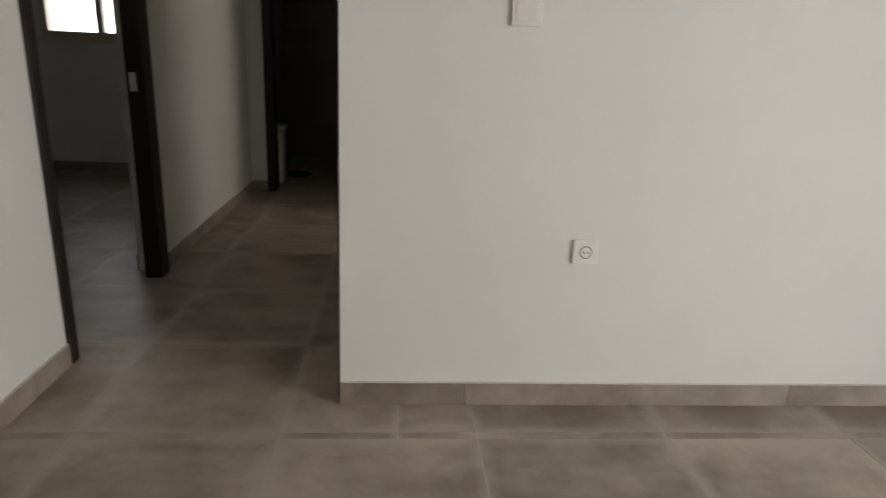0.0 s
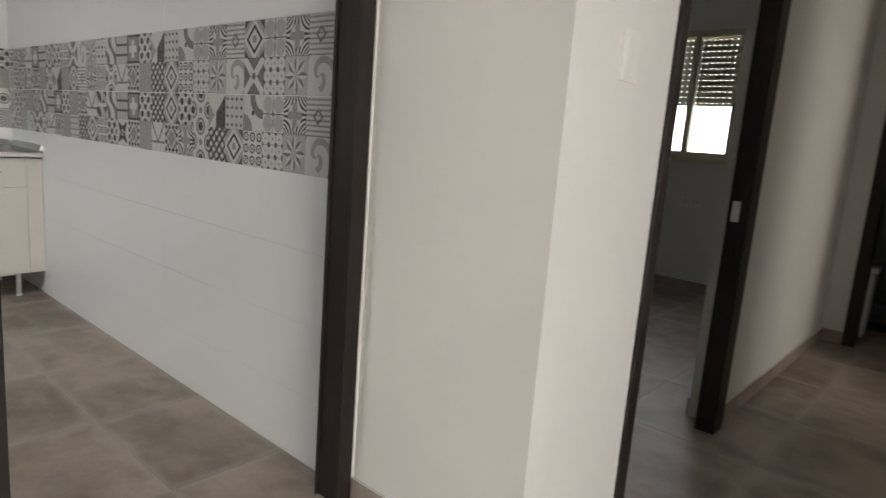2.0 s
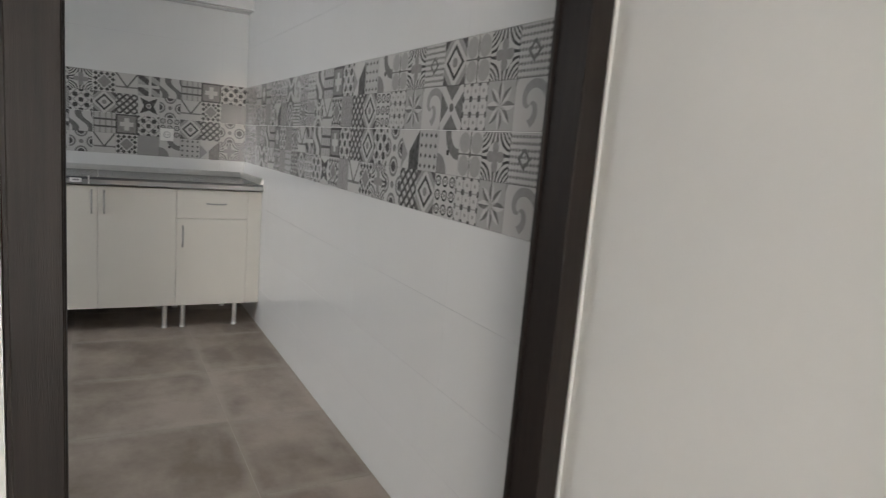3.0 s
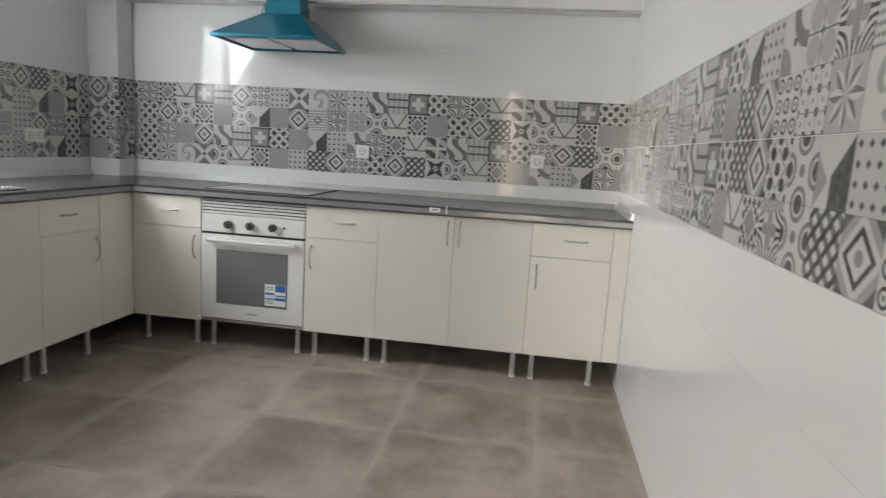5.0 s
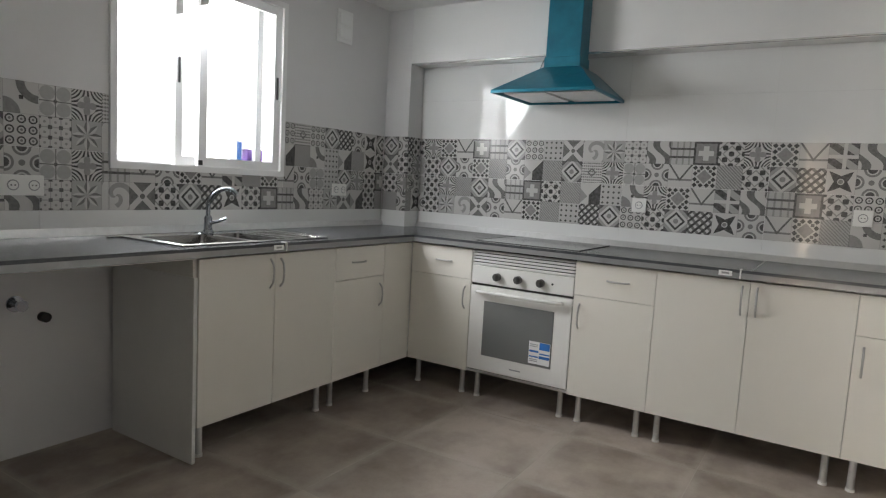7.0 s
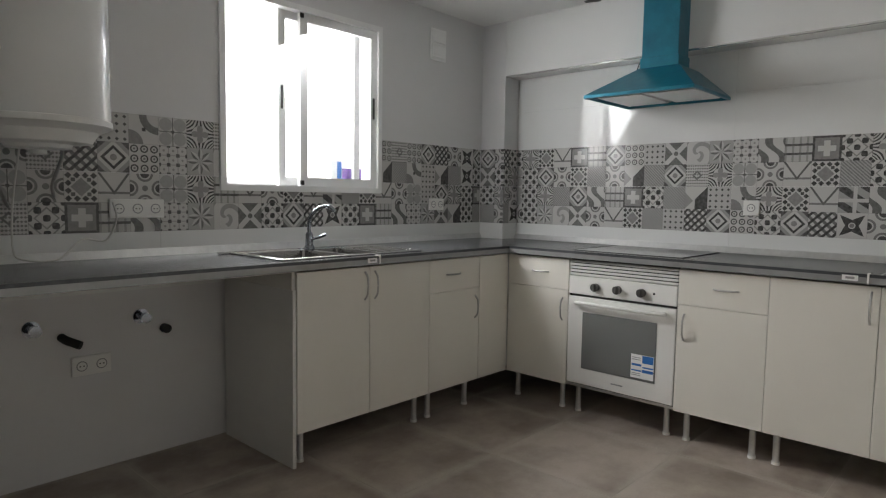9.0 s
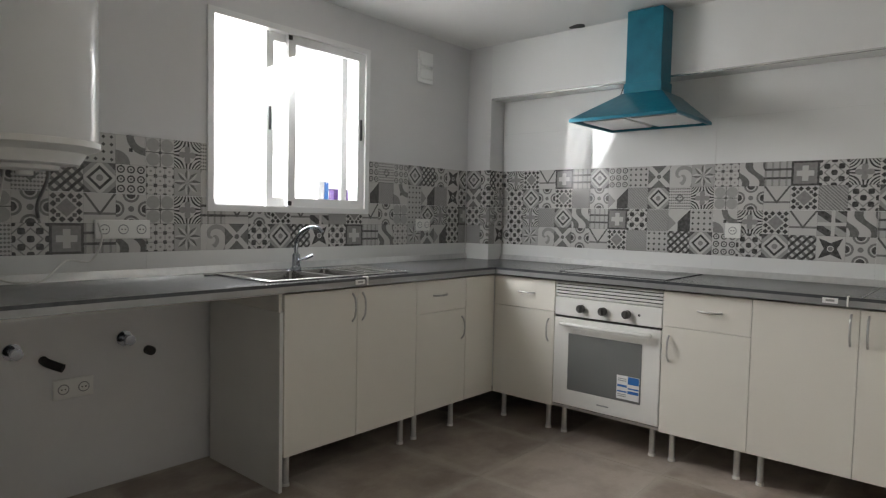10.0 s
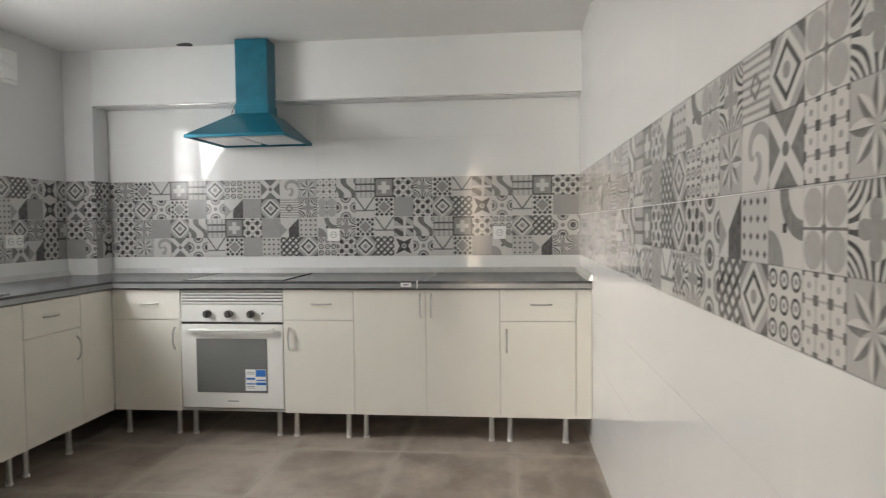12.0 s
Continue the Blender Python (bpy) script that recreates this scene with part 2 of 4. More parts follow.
        a, b = M("ABSOLUTE", a), M("ABSOLUTE", b)
        f = either(half(gt(M("MINIMUM", a, b), 0.31), 0.9), half(gt(M("MAXIMUM", a, b), 0.45), 0.4))
        f = either(f, half(lt(q, 0.13), 0.5))
    elif kind == "swirl":
        f = gt(M("SINE", M("ADD", M("MULTIPLY", r, 6.5), M("MULTIPLY", th, 2.0))), 0.35)
        f = half(both(f, gt(M("ADD", u, v), -0.7)), 0.45)
    elif kind == "lines":
        f = lt(M("ABSOLUTE", M("SUBTRACT", au, M("ADD", half(v, 0.7), 0.25))), 0.09)
        f = either(half(f, 0.85), half(lt(M("ABSOLUTE", M("ADD", v, 0.35)), 0.08), 0.7))
    elif kind == "squares":
        a, b, q = cells(4)
        f = both(lt(M("ADD", M("ABSOLUTE", a), M("ABSOLUTE", b)), 0.42), gt(r, 0.62))
        f = either(f, half(lt(dia, 0.62), 0.6))
        f = either(f, half(both(gt(M("MINIMUM", au, av), 0.35), lt(M("MAXIMUM", au, av), 0.6)), 0.9))
    elif kind == "saltire":
        d = M("ABSOLUTE", M("SUBTRACT", au, av))
        f = half(gt(d, 0.30), 0.78)
        f = either(f, half(lt(r, 0.2), 0.8))
    elif kind == "maze":
        f = both(gt(M("ABSOLUTE", M("ADD", v, 0.05)), 0.14), gt(M("ABSOLUTE", M("SUBTRACT", u, 0.1)), 0.13))
        f = both(f, M("ADD", 0.35, half(gt(M("SINE", M("MULTIPLY", M("ADD", u, M("MULTIPLY", v, 1.4)), 3.6)), 0.0), 0.6)))
    elif kind == "fan":
        p, q = M("SUBTRACT", 1.0, au), M("SUBTRACT", 1.0, av)
        d = M("SQRT", M("ADD", M("MULTIPLY", p, p), M("MULTIPLY", av, av)))
        e = M("SQRT", M("ADD", M("MULTIPLY", q, q), M("MULTIPLY", au, au)))
        d = M("MINIMUM", d, e)
        f = either(half(lt(d, 0.30), 0.95), half(both(gt(d, 0.40), lt(d, 0.56)), 0.7))
        f = either(f, half(lt(r, 0.2), 0.7))
    elif kind == "sparse":
        a, b, q = cells(4)
        f = either(half(lt(M("ADD", M("ABSOLUTE", a), M("ABSOLUTE", b)), 0.26), 0.95), 0.14)
    elif kind == "plaid":
        f = half(lt(M("ABSOLUTE", M("SUBTRACT", av, 0.36)), 0.09), 0.9)
        f = either(f, half(gt(M("SINE", M("MULTIPLY", u, 12.0)), 0.6), 0.5))
        f = either(f, 0.16)
    else:
        f = half(gt(M("SINE", M("MULTIPLY", M("ADD", u, v), 24.0)), 0.0), 0.35)
        f = M("ADD", f, 0.30)
    f = M("MULTIPLY", M("ADD", f, half(lt(M("MINIMUM", M("SUBTRACT", 1.0, au), M("SUBTRACT", 1.0, av)), 0.02), 0.25)), 1.0)
    wear = noisen(nt, 60, 4)
    f = M("MULTIPLY", f, M("ADD", 0.72, half(wear, 0.5)))
    base = mixc(nt, noisen(nt, 6, 3), (0.61, 0.595, 0.575), (0.51, 0.497, 0.48))
    link(nt, mixc(nt, f, base, (0.062, 0.060, 0.058)), bs.inputs["Base Color"])
    bs.inputs["Roughness"].default_value = 0.12
    return m


KINDS = ["diamond", "dots", "lattice", "rings", "star", "four", "flower", "weave", "arcs", "shards", "petals", "plus", "wave", "octagon", "swirl", "lines", "plain", "squares", "saltire", "maze", "fan", "sparse", "plaid"]
MOTIF = {k: motif(k) for k in KINDS}


def glass():
    m, nt, bs = material("window_glass")
    bs.inputs["Transmission Weight"].default_value, bs.inputs["Roughness"].default_value, bs.inputs["IOR"].default_value = 1.0, 0.0, 1.45
    return m


GLASS = glass()
m_, nt_, OVEN_BS = material("oven_glass")
OVEN_GLASS = m_
OVEN_BS.inputs["Base Color"].default_value, OVEN_BS.inputs["Roughness"].default_value = (0.19, 0.195, 0.19, 1), 0.05
OVEN_BS.inputs["Coat Weight"].default_value = 0.5
OVEN_BS.inputs["Specular IOR Level"].default_value = 0.9


def glow(name, colour, power):
    m, nt, bs = material(name)
    link(nt, mixc(nt, noisen(nt, 0.7, 3), tuple(c * 0.85 for c in colour), colour), bs.inputs["Emission Color"])
    bs.inputs["Base Color"].default_value = (*colour, 1)
    bs.inputs["Emission Strength"].default_value = power
    return m


# ---- mesh helpers ----
def box(bm, x0, x1, y0, y1, z0, z1, mi=0):
    vs = [bm.verts.new((x, y, z)) for x in (x0, x1) for y in (y0, y1) for z in (z0, z1)]
    for q in ((0, 1, 3, 2), (4, 6, 7, 5), (0, 4, 5, 1), (2, 3, 7, 6), (0, 2, 6, 4), (1, 5, 7, 3)):
        bm.faces.new([vs[i] for i in q]).material_index = mi
    return bm


def boxes(*rows):
    bm = bmesh.new()
    for r in rows:
        box(bm, *r)
    return bm


def rounded(x0, x1, y0, y1, z0, z1, r=0.003, seg=2):
    bm = boxes((x0, x1, y0, y1, z0, z1))
    bmesh.ops.bevel(bm, geom=bm.edges[:], offset=r, segments=seg, affect="EDGES", profile=0.5)
    return bm


def tube(p, q, r, seg=14, bm=None):
    bm = bm or bmesh.new()
    p, q = Vector(p), Vector(q)
    m = Matrix.Translation((p + q) / 2) @ (q - p).to_track_quat("Z", "Y").to_matrix().to_4x4()
    bmesh.ops.create_cone(bm, cap_ends=True, segments=seg, radius1=r, radius2=r, depth=(q - p).length, matrix=m)
    return bm


def lathe(profile, centre, seg=40):
    """A turned shape about the vertical: profile of (radius, height)."""
    bm = bmesh.new()
    rings = []
    for r, z in profile:
        rings.append([bm.verts.new((centre[0] + r * math.cos(2 * math.pi * i / seg), centre[1] + r * math.sin(2 * math.pi * i / seg), z)) for i in range(seg)])
    for a, b in zip(rings, rings[1:]):
        for i in range(seg):
            bm.faces.new((a[i], a[(i + 1) % seg], b[(i + 1) % seg], b[i]))
    bm.faces.new(rings[0][::-1])
    bm.faces.new(rings[-1])
    return bm


def sweep(points, r, seg=8):
    """A round bar along a smoothed line of points."""
    pts = [Vector(p) for p in points]
    line = []
    for i in range(len(pts) - 1):
        a, b, c, d = pts[max(i - 1, 0)], pts[i], pts[i + 1], pts[min(i + 2, len(pts) - 1)]
        for k in range(6):
            t = k / 6
            line.append(0.5 * (2 * b + (c - a) * t + (2 * a - 5 * b + 4 * c - d) * t * t + (3 * b - a - 3 * c + d) * t ** 3))
    line.append(pts[-1])
    bm = bmesh.new()
    rings = []
    for i, p in enumerate(line):
        d = (line[min(i + 1, len(line) - 1)] - line[max(i - 1, 0)]).normalized()
        m = d.to_track_quat("Z", "Y").to_matrix()
        rings.append([bm.verts.new(p + m @ Vector((r * math.cos(2 * math.pi * k / seg), r * math.sin(2 * math.pi * k / seg), 0))) for k in range(seg)])
    for a, b in zip(rings, rings[1:]):
        for k in range(seg):
            bm.faces.new((a[k], a[(k + 1) % seg], b[(k + 1) % seg], b[k]))
    bm.faces.new(rings[0][::-1])
    bm.faces.new(rings[-1])
    return bm


def mesh_of(name, bm, mats, smooth=False):
    bmesh.ops.recalc_face_normals(bm, faces=bm.faces[:])
    me = bpy.data.meshes.new(name)
    bm.to_mesh(me)
    bm.free()
    for m in mats if isinstance(mats, (list, tuple)) else [mats]:
        me.materials.append(m)
    if smooth:
        me.shade_smooth()
        me.set_sharp_from_angle(angle=radians(35))
    return me


def part(name, bm, mats, parent, label="", smooth=False):
    ob = new(name, mesh_of(name, bm, mats, smooth))
    ob.parent = parent
    return tagged(ob, label)


def solid(name, bm, mats, label, category, group="", kind="", smooth=False):
    return tagged(new(name, mesh_of(name, bm, mats, smooth)), label, category, group, kind)


def thing(name, label, category, group="", at=(0, 0, 0)):
    ob = new(name)
    ob.empty_display_size = 0.05
    return tagged(ob, label, category, group)


def structure(name, bm, mats, label, category):
    return solid(name, bm, mats, label, category, kind="structure")


# ---- the large structure ----
H = 2.325          # kitchen ceiling
HH = 2.55         # hall ceiling
YR = 3.285           # kitchen's right wall
YP = 3.271         # the pier's face beside the kitchen door
PX, PY = 0.15, 0.195   # corner pier in the kitchen
SOF = 1.966        # underside of the boxed beam
BZ = 0.992         # foot of the patterned band
DX0, DX1 = 3.443, 3.543
T = 0.003

floor = structure("floor", boxes((-0.2, 8.2, -2.2, 8.2, -0.12, -0.0012)), FLOOR_GROUT, "floor slab under taupe concrete-look tiles", "floor")
structure("wall_stove", boxes((-0.2, -T, -0.2, YR + 0.2, 0, H)), GROUT, "kitchen wall behind the stove under glossy tiles", "wall")
structure("wall_right", boxes((-T, DX0, YR + T, YR + 0.1, 0, H)), GROUT, "kitchen side wall under glossy tiles", "wall")
WX0, WX1, WZ0, WZ1 = 1.078, 2.082, 1.178, 2.128
structure("wall_window", boxes((-T, WX0, -0.2, -T, 0, H), (WX1, DX1, -0.2, -T, 0, H), (WX0, WX1, -0.2, -T, 0, WZ0), (WX0, WX1, -0.2, -T, WZ1, H)), KPAINT, "kitchen window wall, light grey paint above a patterned tile band", "wall")
structure("wall_window_upper", boxes((PX + 0.001, WX0, -T + 0.0005, -0.001, BZ + 0.502, H), (WX1, DX0, -T + 0.0005, -0.001, BZ + 0.502, H), (WX0, WX1, -T + 0.0005, -0.001, WZ1, H)), KPAINT, "smooth light grey painted upper wall", "wall")
structure("soffit", boxes((-T, PX - 0.0005, PY + 0.0005, YR, SOF, H)), WHITE_TILE, "boxed beam along the kitchen wall above the hood, glossy white", "soffit")
structure("pilaster", boxes((-T, PX, -T, PY, 0, H)), KPAINT, "narrow corner pier in the kitchen, light grey", "pilaster")
structure("ceiling", boxes((-0.2, DX1, -0.2, YR + 0.1, H, H + 0.1)), CEIL, "plain white kitchen ceiling", "ceiling")
structure("wall_kitchen_door", boxes((DX0, DX1, -T, 2.14, 0, HH), (DX1 - 0.045, DX1, 2.14, 2.30, 0, HH), (DX0, DX1, 2.30, YP, 2.09, HH), (DX0, DX1, -2.2, -0.2, 0, HH)), PLASTER, "plastered partition with the kitchen doorway", "wall")
CX = 4.177      # corridor side of the bedroom door wall
CL = 4.15       # corridor wall
CE = 6.86       # corridor end wall
SX, SY = 5.160, 3.541   # corner of the socket wall
structure("wall_pier", boxes((DX0, CX, YP, YR + 0.1, 0, HH), (CX - 0.12, CX, YR + 0.1, 3.795, 0, HH), (CX - 0.12, CX, 3.795, 4.820, 2.06, HH)), PLASTER, "white plastered pier beside the kitchen door", "wall")
structure("wall_corridor_left", boxes((CL - 0.085, CL, 4.820, CE + 0.1, 0, HH)), PLASTER, "white plastered corridor wall", "wall")
structure("wall_corridor_end", boxes((CL, 4.28, CE, CE + 0.1, 0, HH), (5.0, 5.35, CE, CE + 0.1, 0, HH), (4.28, 5.0, CE, CE + 0.1, 2.03, HH)), PLASTER, "white plastered corridor end wall round the bathroom door", "wall")
structure("wall_socket", boxes((SX, 8.0, SY, SY + 0.115, 0, HH)), PLASTER, "white plastered wall with a socket above a tiled skirting", "wall")
structure("wall_corridor_right", boxes((SX, 5.35, SY + 0.115, 5.15, 0, HH), (SX, 5.35, 6.0, CE, 0, HH), (SX, 5.35, 5.15, 6.0, 2.1, HH)), PLASTER, "white plastered corridor wall in shade", "wall")
structure("wall_side_room", boxes((5.35, 8.0, CE + 0.05, CE + 0.1, 0, HH), (8.0, 8.2, 3.8, 4.0, 0, HH), (8.0, 8.2, 5.4, 6.9, 0, HH), (8.0, 8.2, 4.0, 5.4, 0, 1.0), (8.0, 8.2, 4.0, 5.4, 2.2, HH)), PLASTER, "white walls of a side room off the corridor", "wall")
structure("wall_balcony", boxes((8.0, 8.2, -2.2, 0.1, 0, HH), (8.0, 8.2, 2.4, 3.8, 0, HH), (8.0, 8.2, 0.1, 2.4, 2.3, HH)), PLASTER, "white living room wall with a balcony opening", "wall")
structure("wall_back", boxes((DX0, 8.2, -2.4, -2.2, 0, HH)), PLASTER, "white living room back wall", "wall")
structure("ceiling_hall", boxes((DX1, 8.2, -2.4, 8.2, HH, HH + 0.1)), CEIL, "plain white hall ceiling", "ceiling")
BY = 7.51
BWX0, BWX1, BWZ0, BWZ1 = 2.32, 3.19, 1.135, 2.18
structure("wall_bedroom", boxes((0.9, BWX0, BY, BY + 0.2, 0, HH), (BWX1, 4.0, BY, BY + 0.2, 0, HH), (BWX0, BWX1, BY, BY + 0.2, 0, BWZ0), (BWX0, BWX1, BY, BY + 0.2, BWZ1, HH)), PLASTER, "white bedroom wall with a shuttered window", "wall")
structure("wall_bedroom_side", boxes((0.8, 0.9, YR + 0.1, BY + 0.2, 0, HH)), PLASTER, "white bedroom side wall", "wall")
structure("wall_bedroom_near", boxes((0.9, CX - 0.12, YR + 0.1, YR + 0.16, 0, HH)), PLASTER, "white bedroom wall behind the kitchen", "wall")
structure("wall_bedroom_corridor", boxes((CL - 0.125, CL - 0.086, 4.83, BY, 0, HH)), PLASTER, "white bedroom wall along the corridor", "wall")
structure("ceiling_bedroom", boxes((0.8, DX1, YR + 0.1, BY + 0.2, HH, HH + 0.1)), CEIL, "plain white bedroom ceiling", "ceiling")
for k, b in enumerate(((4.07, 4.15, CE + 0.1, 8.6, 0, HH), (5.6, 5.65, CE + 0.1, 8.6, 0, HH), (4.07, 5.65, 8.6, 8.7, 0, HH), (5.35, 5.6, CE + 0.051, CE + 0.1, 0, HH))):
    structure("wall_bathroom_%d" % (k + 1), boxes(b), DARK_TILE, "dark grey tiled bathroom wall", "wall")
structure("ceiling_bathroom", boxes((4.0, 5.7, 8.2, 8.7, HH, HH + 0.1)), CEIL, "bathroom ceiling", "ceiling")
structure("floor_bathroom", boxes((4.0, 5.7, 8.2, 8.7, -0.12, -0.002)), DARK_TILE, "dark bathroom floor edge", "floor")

# distance outside the windows
SKY_WHITE = glow("bright_overcast_sky", (1.0, 1.0, 1.0), 5.0)
FACADE = glow("sunlit_facade", (1.0, 0.80, 0.58), 8.0)
structure("backdrop", boxes((-1.5, 5.0, -3.0, -2.95, -0.5, 5.0)), SKY_WHITE, "bright white sky outside the kitchen window", "sky")
structure("backdrop_bedroom", boxes((0, 5.0, 9.6, 9.65, 0, 5.0)), SKY_WHITE, "bright white sky outside the bedroom window", "sky")
structure("backdrop_balcony", boxes((13, 13.1, -1.2, 2.6, -0.5, 4.0)), FACADE, "sunlit warm facade across the street", "facade")


structure("soffit_trim", rounded(PX - 0.009, PX + 0.004, PY + 0.003, YR - 0.001, SOF - 0.0065, SOF + 0.0055, 0.004, 3), CHROME_TRIM, "polished metal corner profile under the boxed beam", "trim")


# ---- doors ----
def door_lining(name, label, parts):
    e = thing(name, label, "door frame")
    e["kind"] = "structure"
    for n, b in parts:
        part(n, rounded(*b, r=0.002, seg=1), WENGE, e)
    return e


door_lining("door_1", "dark wenge kitchen door lining, doorway open", [
    ("jamb", (DX0 + 0.016, DX1 - 0.03, 3.212, YP - 0.001, 0, 2.05)), ("stop", (DX0 + 0.005, DX0 + 0.016, 3.203, YP - 0.001, 0, 2.03)),
    ("architrave", (DX1 - 0.03, DX1 + 0.012, 3.208, 3.262, 0, 2.08)),
    ("jamb", (DX1 - 0.03, DX1, 2.301, 2.372, 0, 2.05)), ("architrave", (DX1, DX1 + 0.010, 2.308, 2.370, 0, 2.08)),
    ("head", (DX0, DX1, 2.301, YP - 0.001, 2.05, 2.089)), ("architrave", (DX1, DX1 + 0.010, 2.30, 3.262, 2.081, 2.15))])
structure("trim", boxes((DX1 + 0.001, DX1 + 0.014, 3.263, YP - 0.001, 0.08, HH - 0.01)), PLASTER, "thin plaster bead beside the kitchen door lining", "trim")
door2 = door_lining("door_2", "dark wenge bedroom door lining, sliding door pocketed", [
    ("jamb", (CX - 0.13, CX + 0.012, 3.796, 3.850, 0, 2.02)), ("jamb", (CX - 0.078, CX + 0.003, 4.712, 4.819, 0, 2.02)),
    ("head", (CX - 0.13, CX + 0.012, 3.796, 4.819, 2.021, 2.059))])
part("latch", rounded(CX - 0.062, CX - 0.030, 4.704, 4.7115, 0.90, 0.985, 0.002), STEEL, door2, "small steel latch plate")
door3 = door_lining("door_3", "dark wenge bathroom door lining", [
    ("jamb", (4.281, 4.350, CE - 0.03, CE + 0.1, 0, 1.955)), ("jamb", (4.93, 4.999, CE - 0.03, CE + 0.1, 0, 1.955)), ("head", (4.281, 4.999, CE - 0.03, CE + 0.1, 1.956, 2.028))])
for z in (0.2, 0.9, 1.68):
    part("hinge", rounded(4.918, 4.929, CE + 0.03, CE + 0.07, z, z + 0.1, 0.002), STEEL, door3, "steel hinge")
leaf = thing("door_leaf", "dark wenge bathroom door standing open inwards", "door")
part("panel", rounded(4.889, 4.925, CE + 0.11, CE + 0.70, 0.01, 1.95, 0.002, 1), WENGE, leaf)
part("handle", tube((4.873, CE + 0.63, 1.0), (4.873, CE + 0.52, 1.0), 0.009), STEEL, leaf, "steel lever handle", True)
door_lining("door_4", "dark wenge door lining at the corridor corner", [("architrave", (SX - 0.009, SX - 0.0005, SY + 0.035, SY + 0.11, 0, 2.09)), ("jamb", (SX - 0.009, SX - 0.0005, 4.40, 4.47, 0, 2.09)), ("head", (SX - 0.009, SX - 0.0005, SY + 0.111, 4.399, 2.03, 2.09))])

# ---- kitchen window ----
win = thing("window_1", "white aluminium sliding kitchen window, one sash slid open", "window")
win["kind"] = "structure"
ALW = surface("white_aluminium", (0.78, 0.78, 0.77), (0.82, 0.82, 0.81), 6, 0.3, relief=0)


def ring(x0, x1, z0, z1, y0, y1, w, wb=None):
    wb = wb or w
    return boxes((x0, x0 + w, y0, y1, z0, z1), (x1 - w, x1, y0, y1, z0, z1), (x0 + w, x1 - w, y0, y1, z0, z0 + wb), (x0 + w, x1 - w, y0, y1, z1 - w, z1))


part("window_frame", ring(WX0, WX1, WZ0, WZ1, -0.07, 0.012, 0.03), ALW, win)
s1 = part("sash", ring(WX0 + 0.031, 1.632, WZ0 + 0.031, WZ1 - 0.031, -0.028, -0.002, 0.045, 0.045), ALW, win, "front sash")
part("pane", boxes((WX0 + 0.08, 1.588, -0.017, -0.013, WZ0 + 0.07, WZ1 - 0.07)), GLASS, s1)
part("latch", rounded(WX0 + 0.052, WX0 + 0.064, -0.002, 0.006, 1.60, 1.72, 0.003), BLACK, s1, "black latch")
s2 = part("sash", ring(1.21, 1.74, WZ0 + 0.031, WZ1 - 0.031, -0.062, -0.036, 0.04, 0.045), ALW, win, "rear sash slid behind")
part("pane", boxes((1.254, 1.697, -0.051, -0.047, WZ0 + 0.07, WZ1 - 0.07)), GLASS, s2)
part("latch", rounded(1.716, 1.728, -0.036, -0.029, 1.60, 1.72, 0.003), BLACK, s2, "black latch")
part("corner_block", boxes((1.612, 1.634, -0.001, 0.004, WZ1 - 0.06, WZ1 - 0.036)), BLACK, win)
part("corner_block", boxes((1.612, 1.634, -0.001, 0.004, WZ0 + 0.036, WZ0 + 0.06)), BLACK, win)
part("window_sill", rounded(WX0 - 0.02, WX1 + 0.02, -0.3, -0.072, WZ0 + 0.02, WZ0 + 0.06, 0.003), ALW, win)
for p in win.children_recursive:
    if p.name.startswith("pane"):
        p.visible_shadow = False
bx = thing("soap_box", "small purple cardboard box on the window ledge", "box")
part("carton", rounded(1.14, 1.25, -0.17, -0.10, WZ0 + 0.0605, WZ0 + 0.138, 0.002), PURPLE, bx)
part("flap", boxes((1.13, 1.26, -0.175, -0.095, WZ0 + 0.1385, WZ0 + 0.142)), PURPLE, bx)
ct = thing("carton", "white and blue carton on the window ledge", "box")
part("box", rounded(1.275, 1.355, -0.15, -0.11, WZ0 + 0.0605, WZ0 + 0.185, 0.002), PAPER, ct)
part("printed_panel", boxes((1.282, 1.312, -0.11, -0.1094, WZ0 + 0.07, WZ0 + 0.175)), BLUE, ct, "blue printed panel")

# ---- bedroom window ----
bw = thing("window_2", "beige bedroom window with a half-lowered perforated roller shutter", "window")
bw["kind"] = "structure"
part("window_frame", ring(BWX0, BWX1, BWZ0, BWZ1, BY - 0.012, BY + 0.05, 0.05), SHUTTER, bw)
part("mullion", boxes((2.775, 2.825, BY - 0.016, BY + 0.04, BWZ0 + 0.05, BWZ1 - 0.05)), SHUTTER, bw)
part("window_sill", rounded(BWX0 - 0.03, BWX1 + 0.03, BY - 0.04, BY - 0.013, BWZ0 - 0.035, BWZ0, 0.004), SHUTTER, bw)
for k in range(12):
    z = 1.572 + k * 0.047
    bm = bmesh.new()
    for i in range(17):
        x = BWX0 + 0.05 + i * 0.0453
        box(bm, x, x + 0.0345, BY + 0.06, BY + 0.07, z, z + 0.0468)
        box(bm, x + 0.0345, x + 0.0453, BY + 0.06, BY + 0.07, z, z + 0.020)
        box(bm, x + 0.0345, x + 0.0453, BY + 0.06, BY + 0.07, z + 0.027, z + 0.0468)
    part("shutter_slat", bm, SHUTTER, bw)
part("strap_reel", rounded(3.225, 3.26, BY - 0.03, BY - 0.001, 1.09, 1.245, 0.006), BRASS, bw, "gold strap reel")
part("latch", rounded(3.158, 3.173, BY - 0.022, BY - 0.0125, 1.49, 1.60, 0.003), BLACK, bw, "black latch")
part("strap", boxes((3.236, 3.25, BY - 0.012, BY - 0.008, 1.24, 2.0)), BRASS, bw)

